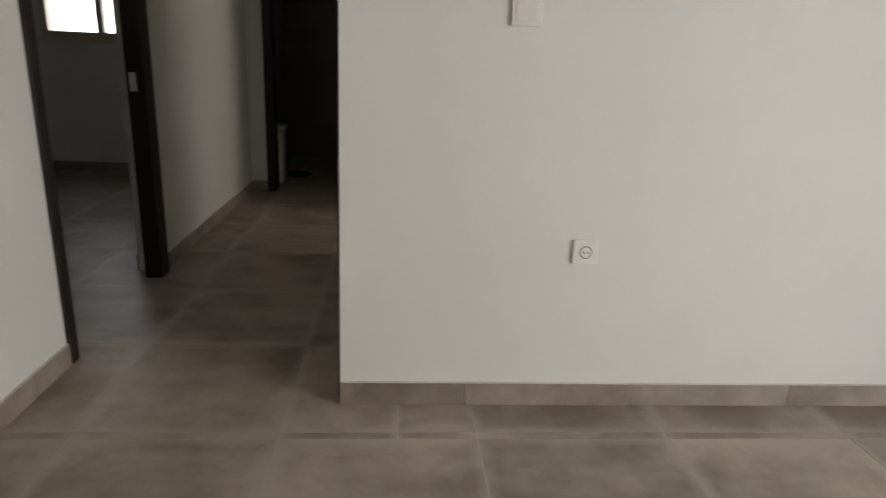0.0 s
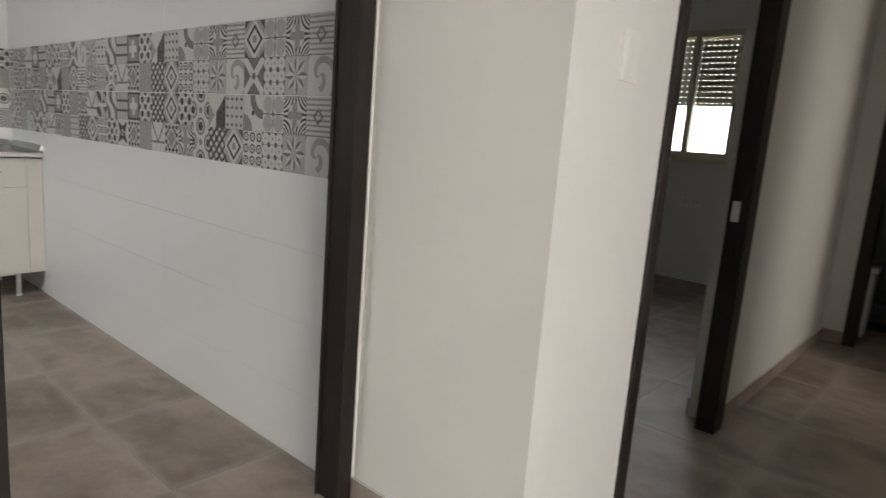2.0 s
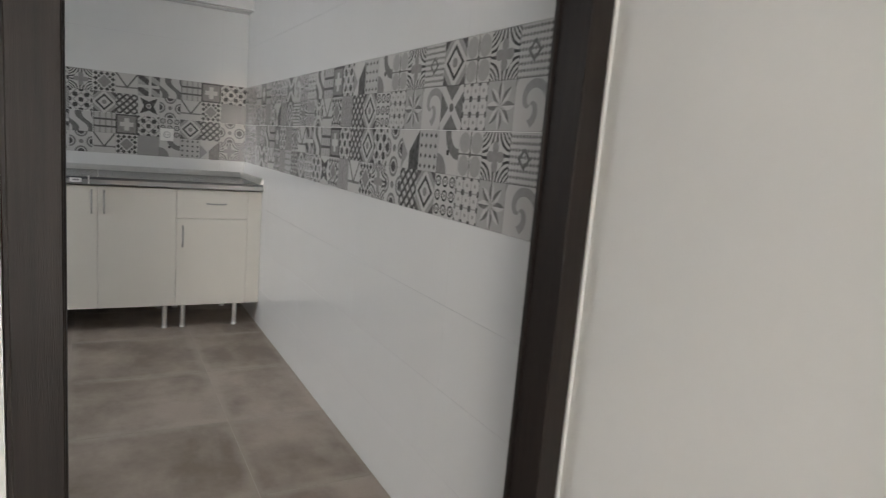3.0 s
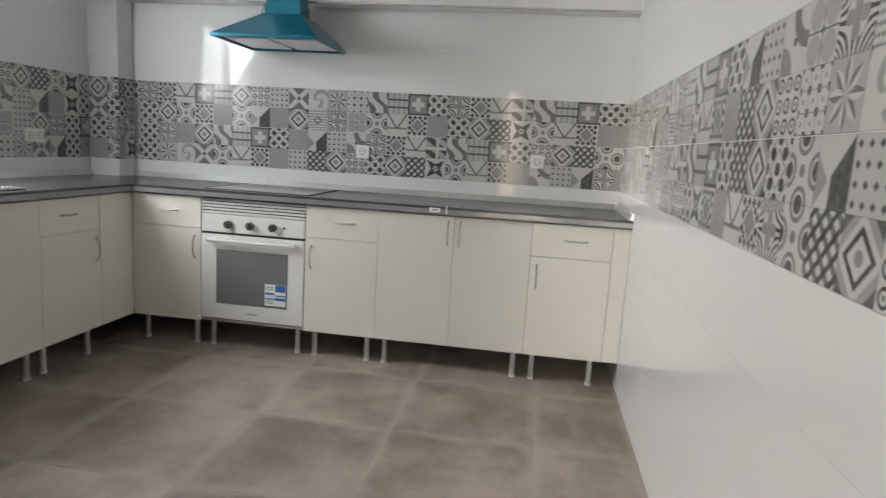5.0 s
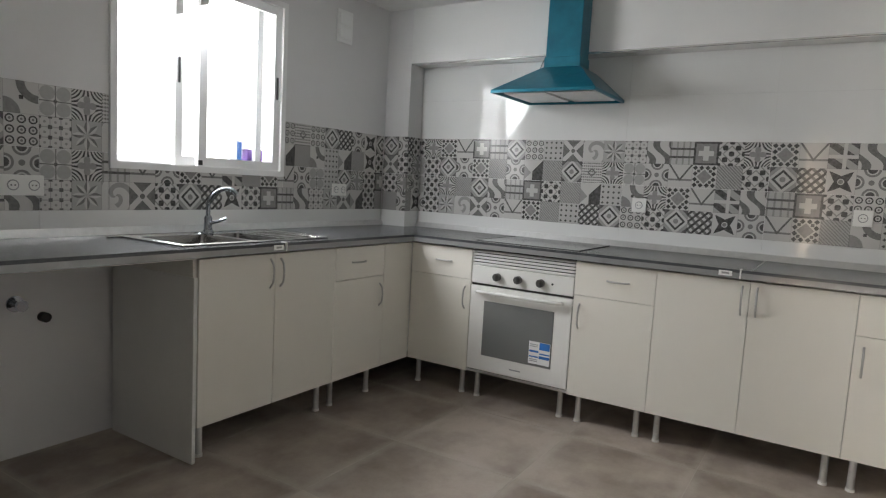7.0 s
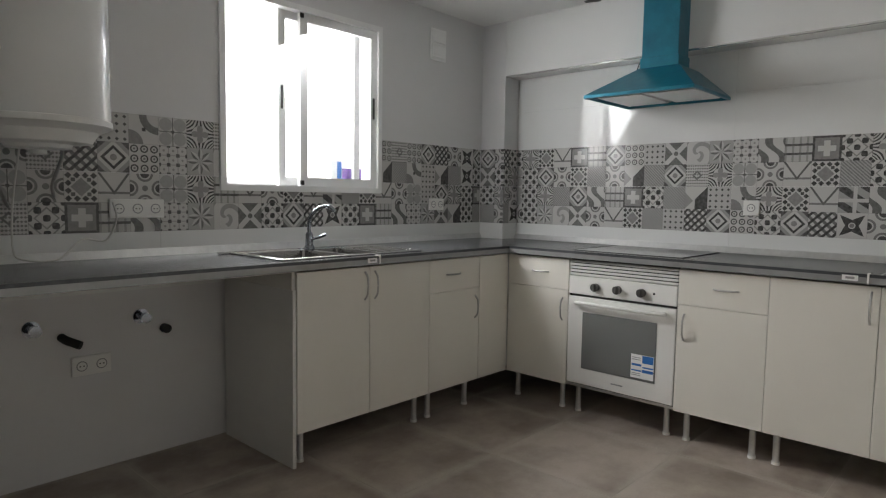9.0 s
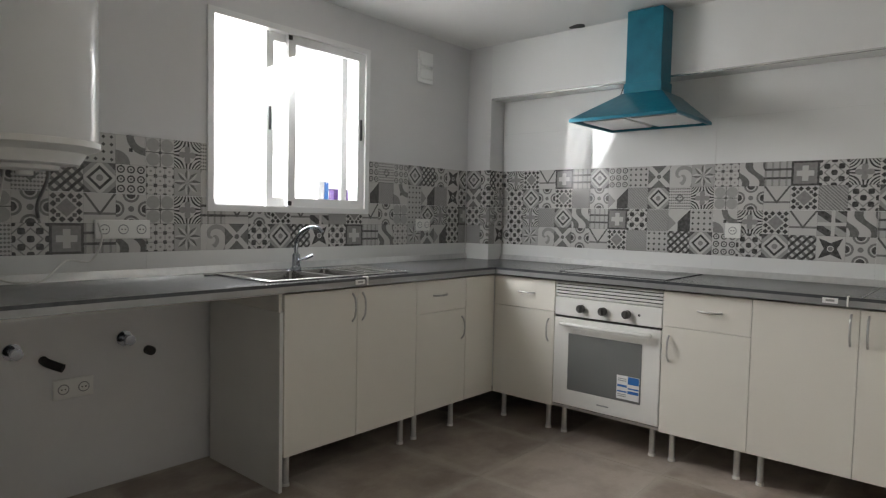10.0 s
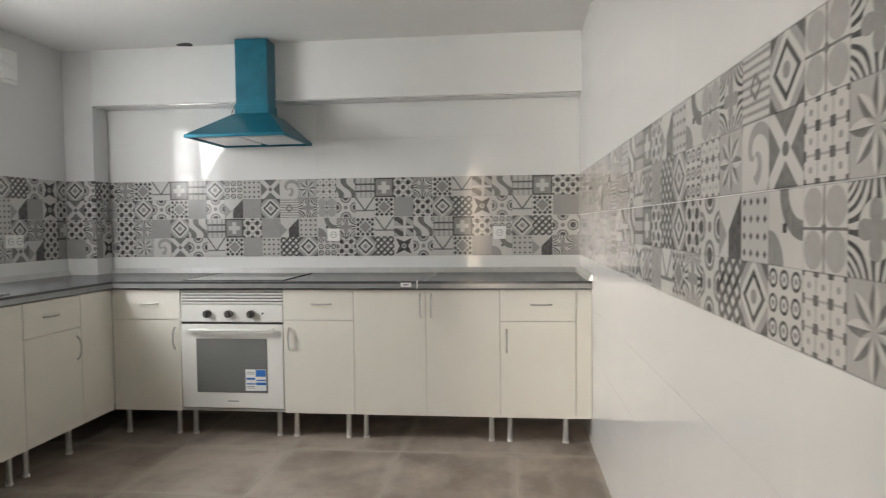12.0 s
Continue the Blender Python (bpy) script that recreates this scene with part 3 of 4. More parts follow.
structure("wall_bedroom_recess", boxes((3.42, CL - 0.126, 7.25, BY - 0.001, 0, HH)), PLASTER, "white plastered projection in the bedroom", "wall")

# ---- balcony opening ----
bal = thing("window_3", "glazed balcony door of the living room", "window")
bal["kind"] = "structure"
for y0, y1 in ((0.101, 1.249), (1.251, 2.399)):
    bm = boxes((8.02, 8.08, y0, y0 + 0.06, 0, 2.299), (8.02, 8.08, y1 - 0.06, y1, 0, 2.299), (8.02, 8.08, y0 + 0.06, y1 - 0.06, 0, 0.08), (8.02, 8.08, y0 + 0.06, y1 - 0.06, 2.22, 2.299))
    s = part("sash", bm, ALW, bal)
    g = part("pane", boxes((8.045, 8.05, y0 + 0.055, y1 - 0.055, 0.075, 2.225)), GLASS, s)
    g.visible_shadow = False

# ---- kitchen units ----
FX = 0.60          # front of the stove run
FY = 0.59          # front of the window run
ZB, ZT = 0.15, 0.842


def run_box(side, a0, a1, d0, d1, z0, z1):
    """A box on a run: a along the run, d out from its wall."""
    return (d0, d1, a0, a1, z0, z1) if side == "stove" else (a0, a1, d0, d1, z0, z1)


def run_point(side, a, d, z):
    return (d, a, z) if side == "stove" else (a, d, z)


def bow_handle(side, parent, a0, a1, z0, z1, front):
    """A slender bowed bar between two fixings."""
    pts = [run_point(side, a0, front, z0)]
    for k in range(1, 6):
        t = k / 6
        pts.append(run_point(side, a0 + (a1 - a0) * t, front + 0.005 + 0.019 * math.sin(math.pi * t) ** 0.6, z0 + (z1 - z0) * t))
    pts.append(run_point(side, a1, front, z1))
    return part("handle", sweep(pts, 0.0045), HANDLE, parent, "slim bowed metal handle", True)


def legs(side, unit, a0, a1, depth):
    for a in (a0 + 0.05, a1 - 0.05):
        for d in (0.09, depth - 0.055):
            p = part("leg", tube(run_point(side, a, d, 0.012), run_point(side, a, d, ZB), 0.0145, 16), ALU, unit, smooth=True)
            part("foot", tube(run_point(side, a, d, 0.0), run_point(side, a, d, 0.012), 0.0175, 16), WHITE_PLASTIC, p, smooth=True)


def cabinet(side, a0, a1, kind, handle, label, depth=None):
    depth = depth or (FX if side == "stove" else FY)
    u = thing("base_cabinet", label, "cabinet", "kitchen base cabinets")
    g = 0.001
    part("body", boxes(run_box(side, a0 + 0.001, a0 + 0.017, 0.03, depth - 0.02, ZB, ZT), run_box(side, a1 - 0.017, a1 - 0.001, 0.03, depth - 0.02, ZB, ZT), run_box(side, a0 + 0.017, a1 - 0.017, 0.03, depth - 0.02, ZB, ZB + 0.016), run_box(side, a0 + 0.017, a1 - 0.017, 0.03, 0.036, ZB + 0.016, ZT)), CAB_IN, u)
    if kind == "drawer":
        zs, zh = 0.668, 0.758
        d = part("drawer_front", rounded(*run_box(side, a0 + g, a1 - g, depth - 0.018, depth, zs + g, ZT - 0.004), 0.0015, 1), CAB, u)
        mid = (a0 + a1) / 2 + 0.02
        bow_handle(side, d, mid - 0.055, mid + 0.055, zh, zh, depth)
        d = part("door", rounded(*run_box(side, a0 + g, a1 - g, depth - 0.018, depth, ZB - 0.003, zs - g), 0.0015, 1), CAB, u)
        ha = a0 + 0.035 if handle == "low" else a1 - 0.035
        bow_handle(side, d, ha, ha, 0.50, 0.625, depth)
    elif kind == "double":
        m, zh = (a0 + a1) / 2, 0.685
        for b0, b1, ha in ((a0, m, m - 0.03), (m, a1, m + 0.03)):
            d = part("door", rounded(*run_box(side, b0 + g, b1 - g, depth - 0.018, depth, ZB - 0.003, ZT - 0.004), 0.0015, 1), CAB, u)
            bow_handle(side, d, ha, ha, zh, zh + 0.13, depth)
    legs(side, u, a0, a1, depth)
    return u


cabinet("stove", 0.592, 1.0, "drawer", "high", "cream laminate base cabinet with a drawer beside the oven")
cabinet("stove", 1.6, 2.0, "drawer", "low", "cream laminate base cabinet with a drawer beside the oven")
cabinet("stove", 2.0, 2.8, "double", "", "wide cream laminate base cabinet with two doors")
cabinet("stove", 2.8, 3.2, "drawer", "low", "cream laminate base cabinet with a drawer in the corner")
cabinet("window", 0.863, 1.262, "drawer", "low", "cream laminate base cabinet with a drawer beside the sink unit")
cabinet("window", 1.262, 2.058, "double", "", "wide cream laminate sink cabinet with two doors")
solid("filler_panel", rounded(0.578, 0.596, 3.201, YR - 0.002, ZB - 0.003, ZT - 0.004, 0.001, 1), CAB, "narrow cream filler panel against the tiled wall", "panel")
solid("filler_panel", rounded(0.6005, 0.861, FY - 0.018, FY, ZB - 0.003, ZT - 0.004, 0.001, 1), CAB, "cream filler panel in the inner corner", "panel")
solid("side_panel", rounded(2.060, 2.077, 0.02, FY - 0.004, 0.0, 0.765, 0.001, 1), PANEL, "grey-white end panel reaching the floor beside the sink unit", "panel")
solid("batten", boxes((2.061, 2.076, 0.02, FY - 0.012, 0.766, 0.842)), CAB_IN, "pale batten above the end panel", "batten")

# worktop: two lengths that meet in the corner
WT0, WT1 = 0.846, 0.886
wt = thing("worktop", "dark grey slate-look laminate worktop in an L", "worktop")
SX0, SX1, SY0, SY1 = 1.285, 2.10, 0.12, 0.545
part("slab", boxes((0.002, 0.625, 0.002, YR - 0.003, WT0, WT1)), WORKTOP, wt)


def plate_with_hole(outer, inner, z0, z1):
    """A flat plate with a rectangular cut-out, in one piece."""
    bm = bmesh.new()
    loops = []
    for x0, x1, y0, y1 in (outer, inner):
        for z in (z0, z1):
            loops.append([bm.verts.new((x, y, z)) for x, y in ((x0, y0), (x1, y0), (x1, y1), (x0, y1))])
    ob, ot, ib, it = loops
    for i in range(4):
        j = (i + 1) % 4
        for q in ((ot[i], ot[j], it[j], it[i]), (ob[i], ib[i], ib[j], ob[j]), (ob[i], ob[j], ot[j], ot[i]), (ib[i], it[i], it[j], ib[j])):
            bm.faces.new(q)
    return bm


part("slab", plate_with_hole((0.6255, DX0 - 0.006, 0.002, 0.612), (SX0 + 0.01, SX1 - 0.01, SY0 + 0.01, SY1 - 0.01), WT0, WT1), WORKTOP, wt)
part("edge_strip", boxes((0.6251, 0.6275, 0.613, YR - 0.003, WT0 + 0.002, WT1 - 0.013)), EDGE, wt, "reflective grey edge strip")
part("edge_strip", boxes((0.627, DX0 - 0.006, 0.6121, 0.6145, WT0 + 0.002, WT1 - 0.013)), EDGE, wt, "reflective grey edge strip")
part("underside", boxes((2.08, DX0 - 0.006, 0.01, 0.608, WT0 - 0.003, WT0 - 0.0005)), UNDER, wt, "pale raw underside")
part("seam", boxes((0.06, 0.6265, 2.398, 2.402, WT1, WT1 + 0.0012)), ALU, wt, "thin metal joint strip")


def upstand(p, q, out):
    """A small triangular sealing profile along the foot of a wall."""
    bm = bmesh.new()
    o = Vector(out)
    a = [bm.verts.new(Vector(c) + d) for c in (p, q) for d in (Vector((0, 0, 0)), o * 0.024, o * 0.006 + Vector((0, 0, 0.032)), Vector((0, 0, 0.032)))]
    for f in ((0, 1, 5, 4), (1, 2, 6, 5), (2, 3, 7, 6), (3, 0, 4, 7), (0, 3, 2, 1), (4, 5, 6, 7)):
        bm.faces.new([a[i] for i in f])
    return bm


seal = thing("worktop_seal", "pale grey sealing profile along the back of the worktop", "trim")
for p, q, o in (((0.001, PY + 0.006, WT1 + 0.0005), (0.001, 3.26, WT1 + 0.0005), (1, 0, 0)), ((PX + 0.006, 0.001, WT1 + 0.0005), (DX0 - 0.01, 0.001, WT1 + 0.0005), (0, 1, 0)), ((0.03, YR - 0.001, WT1 + 0.0005), (0.62, YR - 0.001, WT1 + 0.0005), (0, -1, 0))):
    part("profile", upstand(p, q, o), ALU, seal)

# hob
hob = thing("hob", "flat dark glass hob set into the worktop", "hob")
part("glass_plate", rounded(0.07, 0.56, 1.0, 1.6, WT1 + 0.0005, WT1 + 0.003, 0.001, 1), HOB, hob)
for x, y, r in ((0.19, 1.15, 0.09), (0.19, 1.44, 0.07), (0.42, 1.15, 0.07), (0.42, 1.44, 0.09)):
    bm = bmesh.new()
    for i in range(32):
        a0, a1 = 2 * math.pi * i / 32, 2 * math.pi * (i + 1) / 32
        bm.faces.new([bm.verts.new((x + q * math.cos(a), y + q * math.sin(a), WT1 + 0.0032)) for a, q in ((a0, r), (a1, r), (a1, r - 0.003), (a0, r - 0.003))])
    part("cooking_ring", bm, KNOB, hob)
for y in (1.0, 1.598):
    part("edge_rail", boxes((0.06, 0.56, y - 0.001, y + 0.003, WT1 + 0.003, WT1 + 0.0038)), BLACK, hob)

# sink
sk = thing("sink", "stainless steel sink with two bowls and a drainer", "sink")
B = [(1.53, 1.70), (1.735, 2.05)]
zt = WT1 + 0.004


def bowl(x0, x1, y0, y1, z0, z1):
    bm = bmesh.new()
    top = [(x0, y0), (x1, y0), (x1, y1), (x0, y1)]
    ins = [(x0 + 0.025, y0 + 0.025), (x1 - 0.025, y0 + 0.025), (x1 - 0.025, y1 - 0.025), (x0 + 0.025, y1 - 0.025)]
    a, b = [bm.verts.new((*p, z1)) for p in top], [bm.verts.new((*p, z0)) for p in ins]
    for i in range(4):
        bm.faces.new((a[i], a[(i + 1) % 4], b[(i + 1) % 4], b[i]))
    bm.faces.new(b)
    bmesh.ops.bevel(bm, geom=[e for e in bm.edges if not e.is_boundary], offset=0.02, segments=3, affect="EDGES")
    return bm


part("rim", boxes((SX0, 1.53, SY0, SY1, WT1, zt), (1.70, 1.735, SY0, SY1, WT1, zt), (2.05, SX1, SY0, SY1, WT1, zt), (1.53, 1.70, SY0, 0.18, WT1, zt), (1.53, 1.70, 0.50, SY1, WT1, zt), (1.735, 2.05, SY0, 0.18, WT1, zt), (1.735, 2.05, 0.50, SY1, WT1, zt)), SINK_STEEL, sk)
for x0, x1 in B:
    b = part("bowl", bowl(x0, x1, 0.18, 0.50, 0.748, zt), SHADED_BOWL_STEEL, sk, smooth=True)
    part("drain", tube(((x0 + x1) / 2, 0.34, 0.7485), ((x0 + x1) / 2, 0.34, 0.752), 0.03), CHROME, b, smooth=True)
for k in range(5):
    y = 0.21 + k * 0.06
    part("drainer_rib", rounded(1.32, 1.50, y, y + 0.012, zt, zt + 0.003, 0.001, 1), SINK_STEEL, sk)
part("rolled_edge", sweep([(SX0, SY0, zt), (SX1, SY0, zt), (SX1, SY0 + 0.001, zt)], 0.004), SINK_STEEL, sk, smooth=True)
part("rolled_edge", rounded(SX0 - 0.004, SX1 + 0.004, SY1 - 0.006, SY1 + 0.006, WT1 + 0.0005, zt + 0.005, 0.003, 2), SINK_STEEL, sk, smooth=True)
part("rolled_edge", rounded(SX0 - 0.006, SX0 + 0.006, SY0, SY1 - 0.007, WT1 + 0.0005, zt + 0.005, 0.003, 2), SINK_STEEL, sk, smooth=True)
part("rolled_edge", rounded(SX1 - 0.006, SX1 + 0.006, SY0, SY1 - 0.007, WT1 + 0.0005, zt + 0.005, 0.003, 2), SINK_STEEL, sk, smooth=True)

# tap
TX = 1.685
tp = thing("tap", "chrome swan-neck mixer tap behind the sink", "tap")
part("base", lathe([(0.027, zt), (0.026, zt + 0.012), (0.02, zt + 0.02), (0.019, zt + 0.075), (0.013, zt + 0.085)], (TX, 0.15), 20), CHROME, tp, smooth=True)
part("spout", sweep([(TX, 0.15, zt + 0.07), (TX + 0.002, 0.153, zt + 0.14), (TX - 0.007, 0.17, zt + 0.182), (TX - 0.03, 0.205, zt + 0.212), (TX - 0.058, 0.245, zt + 0.214), (TX - 0.072, 0.265, zt + 0.192)], 0.0105, 12), CHROME, tp, smooth=True)
part("lever", sweep([(TX, 0.165, zt + 0.05), (TX - 0.035, 0.19, zt + 0.062), (TX - 0.06, 0.205, zt + 0.075)], 0.008, 10), CHROME, tp, smooth=True)


def tag_label(x, y, along):
    t = thing("price_tag", "small white label clipped over the worktop edge", "label", "worktop labels")
    w, h = 0.055, 0.022
    if along == "x":
        part("card", boxes((x, x + w, y, y + 0.002, WT1 - 0.03, WT1 - 0.03 + h)), PAPER, t)
        part("print", boxes((x + 0.012, x + w - 0.012, y + 0.002, y + 0.0026, WT1 - 0.023, WT1 - 0.014)), PRINT, t)
        part("clip", boxes((x - 0.02, x - 0.014, y - 0.03, y + 0.004, WT1 - 0.035, WT1 + 0.004)), WHITE_PLASTIC, t)
    else:
        part("card", boxes((x, x + 0.002, y, y + w, WT1 - 0.03, WT1 - 0.03 + h)), PAPER, t)
        part("print", boxes((x + 0.002, x + 0.0026, y + 0.012, y + w - 0.012, WT1 - 0.023, WT1 - 0.014)), PRINT, t)
        part("clip", boxes((x - 0.03, x + 0.004, y + w + 0.03, y + w + 0.036, WT1 - 0.04, WT1 + 0.004)), WHITE_PLASTIC, t)


tag_label(1.64, 0.6146, "x")
tag_label(0.6276, 2.27, "y")

# ---- oven ----
ov = thing("oven", "white built-in electric oven with a sticker on its glass", "oven")
oy0, oy1 = 1.003, 1.597
part("housing", boxes((0.04, 0.575, oy0, oy1, ZB + 0.005, ZT)), OVEN_WHITE, ov)
for k in range(5):
    z = 0.757 + k * 0.0172
    part("vent_slat", rounded(0.578, 0.598, oy0, oy1, z, z + 0.0115, 0.003, 1), OVEN_WHITE, ov)
# black sheet added behind the slats to darken the gaps like shade
part("vent_backing", boxes((0.5752, 0.5775, oy0, oy1, 0.755, 0.842)), BLACK, ov, "black plate for the shade between the slats")
cp = part("control_panel", rounded(0.576, 0.600, oy0, oy1, 0.655, 0.753, 0.003, 1), OVEN_WHITE, ov)
for y in (1.165, 1.29, 1.42):
    k = part("knob", tube((0.600, y, 0.702), (0.625, y, 0.702), 0.021, 24), KNOB, cp, "grey control knob", True)
    part("pointer", rounded(0.625, 0.632, y - 0.004, y + 0.004, 0.683, 0.721, 0.001, 1), KNOB, k)
part("indicator", tube((0.600, 1.482, 0.704), (0.602, 1.482, 0.704), 0.006, 12), BLACK, cp)
# shadow of the gap above the oven door, put in as a black strip
part("gap_shadow_strip", boxes((0.57, 0.590, oy0, oy1, 0.643, 0.655)), BLACK, ov, "black strip for the shadow in the gap")
dr = part("oven_door", rounded(0.576, 0.602, oy0, oy1, 0.168, 0.642, 0.003, 1), OVEN_WHITE, ov)
part("window", rounded(0.6015, 0.6045, 1.093, 1.505, 0.257, 0.562, 0.001, 1), OVEN_GLASS, dr, "dark reflecting glass")
part("handle", sweep([(0.602, 1.06, 0.612), (0.632, 1.075, 0.614), (0.636, 1.3, 0.614), (0.632, 1.525, 0.614), (0.602, 1.54, 0.612)], 0.010, 12), OVEN_WHITE, dr, "white bar handle", True)
part("badge", boxes((0.602, 0.6025, 1.27, 1.335, 0.205, 0.212)), PRINT, dr)
st = part("sticker", boxes((0.6045, 0.6053, 1.378, 1.498, 0.270, 0.390)), PAPER, dr, "white and blue energy sticker")
for y0, y1, z0, z1 in ((1.438, 1.496, 0.350, 0.388), (1.438, 1.496, 0.302, 0.317), (1.382, 1.434, 0.332, 0.343), (1.382, 1.434, 0.305, 0.312), (1.44, 1.496, 0.325, 0.332)):
    part("printed_block", boxes((0.6053, 0.6057, y0, y1, z0, z1)), BLUE, st)
for z in (0.372, 0.362, 0.292, 0.283):
    part("printed_line", boxes((0.6053, 0.6057, 1.384, 1.43, z, z + 0.004)), PRINT, st)
part("bottom_trim", boxes((0.575, 0.596, oy0, oy1, 0.150, 0.163)), ALU, ov)
legs("stove", ov, 1.0, 1.6, FX)

# ---- hood ----
hd = thing("cooker_hood", "steel chimney cooker hood wrapped in teal protective film", "cooker hood")
hx1, hy0, hy1, hz = 0.51, 1.0, 1.595, 1.703
part("rim", ring(0.004, 0.5, 0, 1, 0, 1, 0.1), STEEL, hd)
hd.children[0].data = mesh_of("rim", boxes((0.004, hx1, hy0, hy0 + 0.012, hz, hz + 0.016), (0.004, hx1, hy1 - 0.012, hy1, hz, hz + 0.016), (hx1 - 0.012, hx1, hy0 + 0.012, hy1 - 0.012, hz, hz + 0.016), (0.004, 0.016, hy0 + 0.012, hy1 - 0.012, hz, hz + 0.016)), FILM)
dx0, dx1, dy0, dy1, dz = PX + 0.006, 0.29, 1.218, 1.418, 1.868
bm = bmesh.new()
lo = [bm.verts.new(p) for p in ((0.004, hy0, hz + 0.016), (hx1, hy0, hz + 0.016), (hx1, hy1, hz + 0.016), (0.004, hy1, hz + 0.016))]
hi = [bm.verts.new(p) for p in ((0.03, dy0 - 0.01, dz), (dx1 + 0.01, dy0 - 0.01, dz), (dx1 + 0.01, dy1 + 0.01, dz), (0.03, dy1 + 0.01, dz))]
for i in range(4):
    bm.faces.new((lo[i], lo[(i + 1) % 4], hi[(i + 1) % 4], hi[i]))
bm.faces.new(hi)
part("canopy", bm, FILM, hd, "teal film over the pyramid canopy")
part("underside", boxes((0.016, hx1 - 0.012, hy0 + 0.012, hy1 - 0.012, hz + 0.012, hz + 0.018)), STEEL, hd)
for y in (1.04, 1.32):
    part("filter", rounded(0.06, 0.42, y, y + 0.24, hz + 0.006, hz + 0.012, 0.002, 1), ALU, hd, "aluminium grease filter")
part("collar", rounded(dx0 - 0.004, dx1 + 0.006, dy0 - 0.006, dy1 + 0.006, dz, dz + 0.055, 0.002, 1), FILM, hd, "brighter folded film")
part("chimney", rounded(dx0, dx1, dy0, dy1, dz + 0.055, 2.313, 0.002, 1), FILM, hd)
part("chimney_cap", boxes((dx0 + 0.03, dx1 - 0.02, dy0 + 0.05, dy0 + 0.14, 2.313, 2.319)), BLACK, hd)
part("cable", sweep([(0.2, 1.21, 1.99), (0.2, 1.17, 1.93), (0.22, 1.16, 1.88), (0.2, 1.15, 1.845)], 0.0025, 6), BLACK, hd)
bm = bmesh.new()
vs = [bm.verts.new((0.19 + 0.036 * (1 + 0.25 * math.sin(3 * a)) * math.cos(a), 0.85 + 0.062 * (1 + 0.2 * math.sin(2 * a + 1)) * math.sin(a), H - 0.002)) for a in [2 * math.pi * i / 18 for i in range(18)]]
bm.faces.new(vs)
solid("ceiling_hole", bm, BLACK, "ragged dark duct hole in the ceiling", "hole", kind="structure")

# ---- water heater ----
wh = thing("water_heater", "white wall-hung cylindrical water heater", "water heater")
c, R = (2.89, 0.262), 0.228
part("tank", lathe([(R - 0.004, 1.400), (R, 1.413), (R, 2.20), (R - 0.02, 2.235), (0.10, 2.262)], c, 56), ENAMEL, wh, smooth=True)
part("bottom_cap", lathe([(0.05, 1.304), (0.10, 1.308), (0.106, 1.322), (0.165, 1.328), (0.188, 1.366), (R - 0.010, 1.378), (R + 0.004, 1.386), (R + 0.004, 1.406), (R - 0.01, 1.410)], c, 56), WHITE_PLASTIC, wh, "ivory plastic bottom cap", True)
part("thermostat_knob", lathe([(0.022, 1.286), (0.026, 1.290), (0.026, 1.303)], c, 20), WHITE_PLASTIC, wh, smooth=True)
part("bracket", boxes((2.80, 3.07, 0.001, 0.06, 1.95, 2.0)), ALU, wh)
part("hose", sweep([(2.80, 0.20, 1.32), (2.79, 0.16, 1.28), (2.80, 0.08, 1.19), (2.78, 0.02, 1.14)], 0.0065, 10), HOSE, wh, smooth=True)
part("hose", sweep([(3.02, 0.20, 1.32), (3.0, 0.16, 1.25), (2.96, 0.08, 1.14), (2.93, 0.02, 1.10)], 0.0065, 10), HOSE, wh, smooth=True)
part("cable", sweep([(2.92, 0.15, 1.31), (2.93, 0.08, 1.12), (2.93, 0.06, 0.94), (2.90, 0.10, 0.905), (2.80, 0.12, 0.904), (2.70, 0.06, 0.97), (2.60, 0.03, 0.965), (2.56, 0.04, 1.05), (2.57, 0.03, 1.12)], 0.004, 8), WIRE, wh, "white flex")


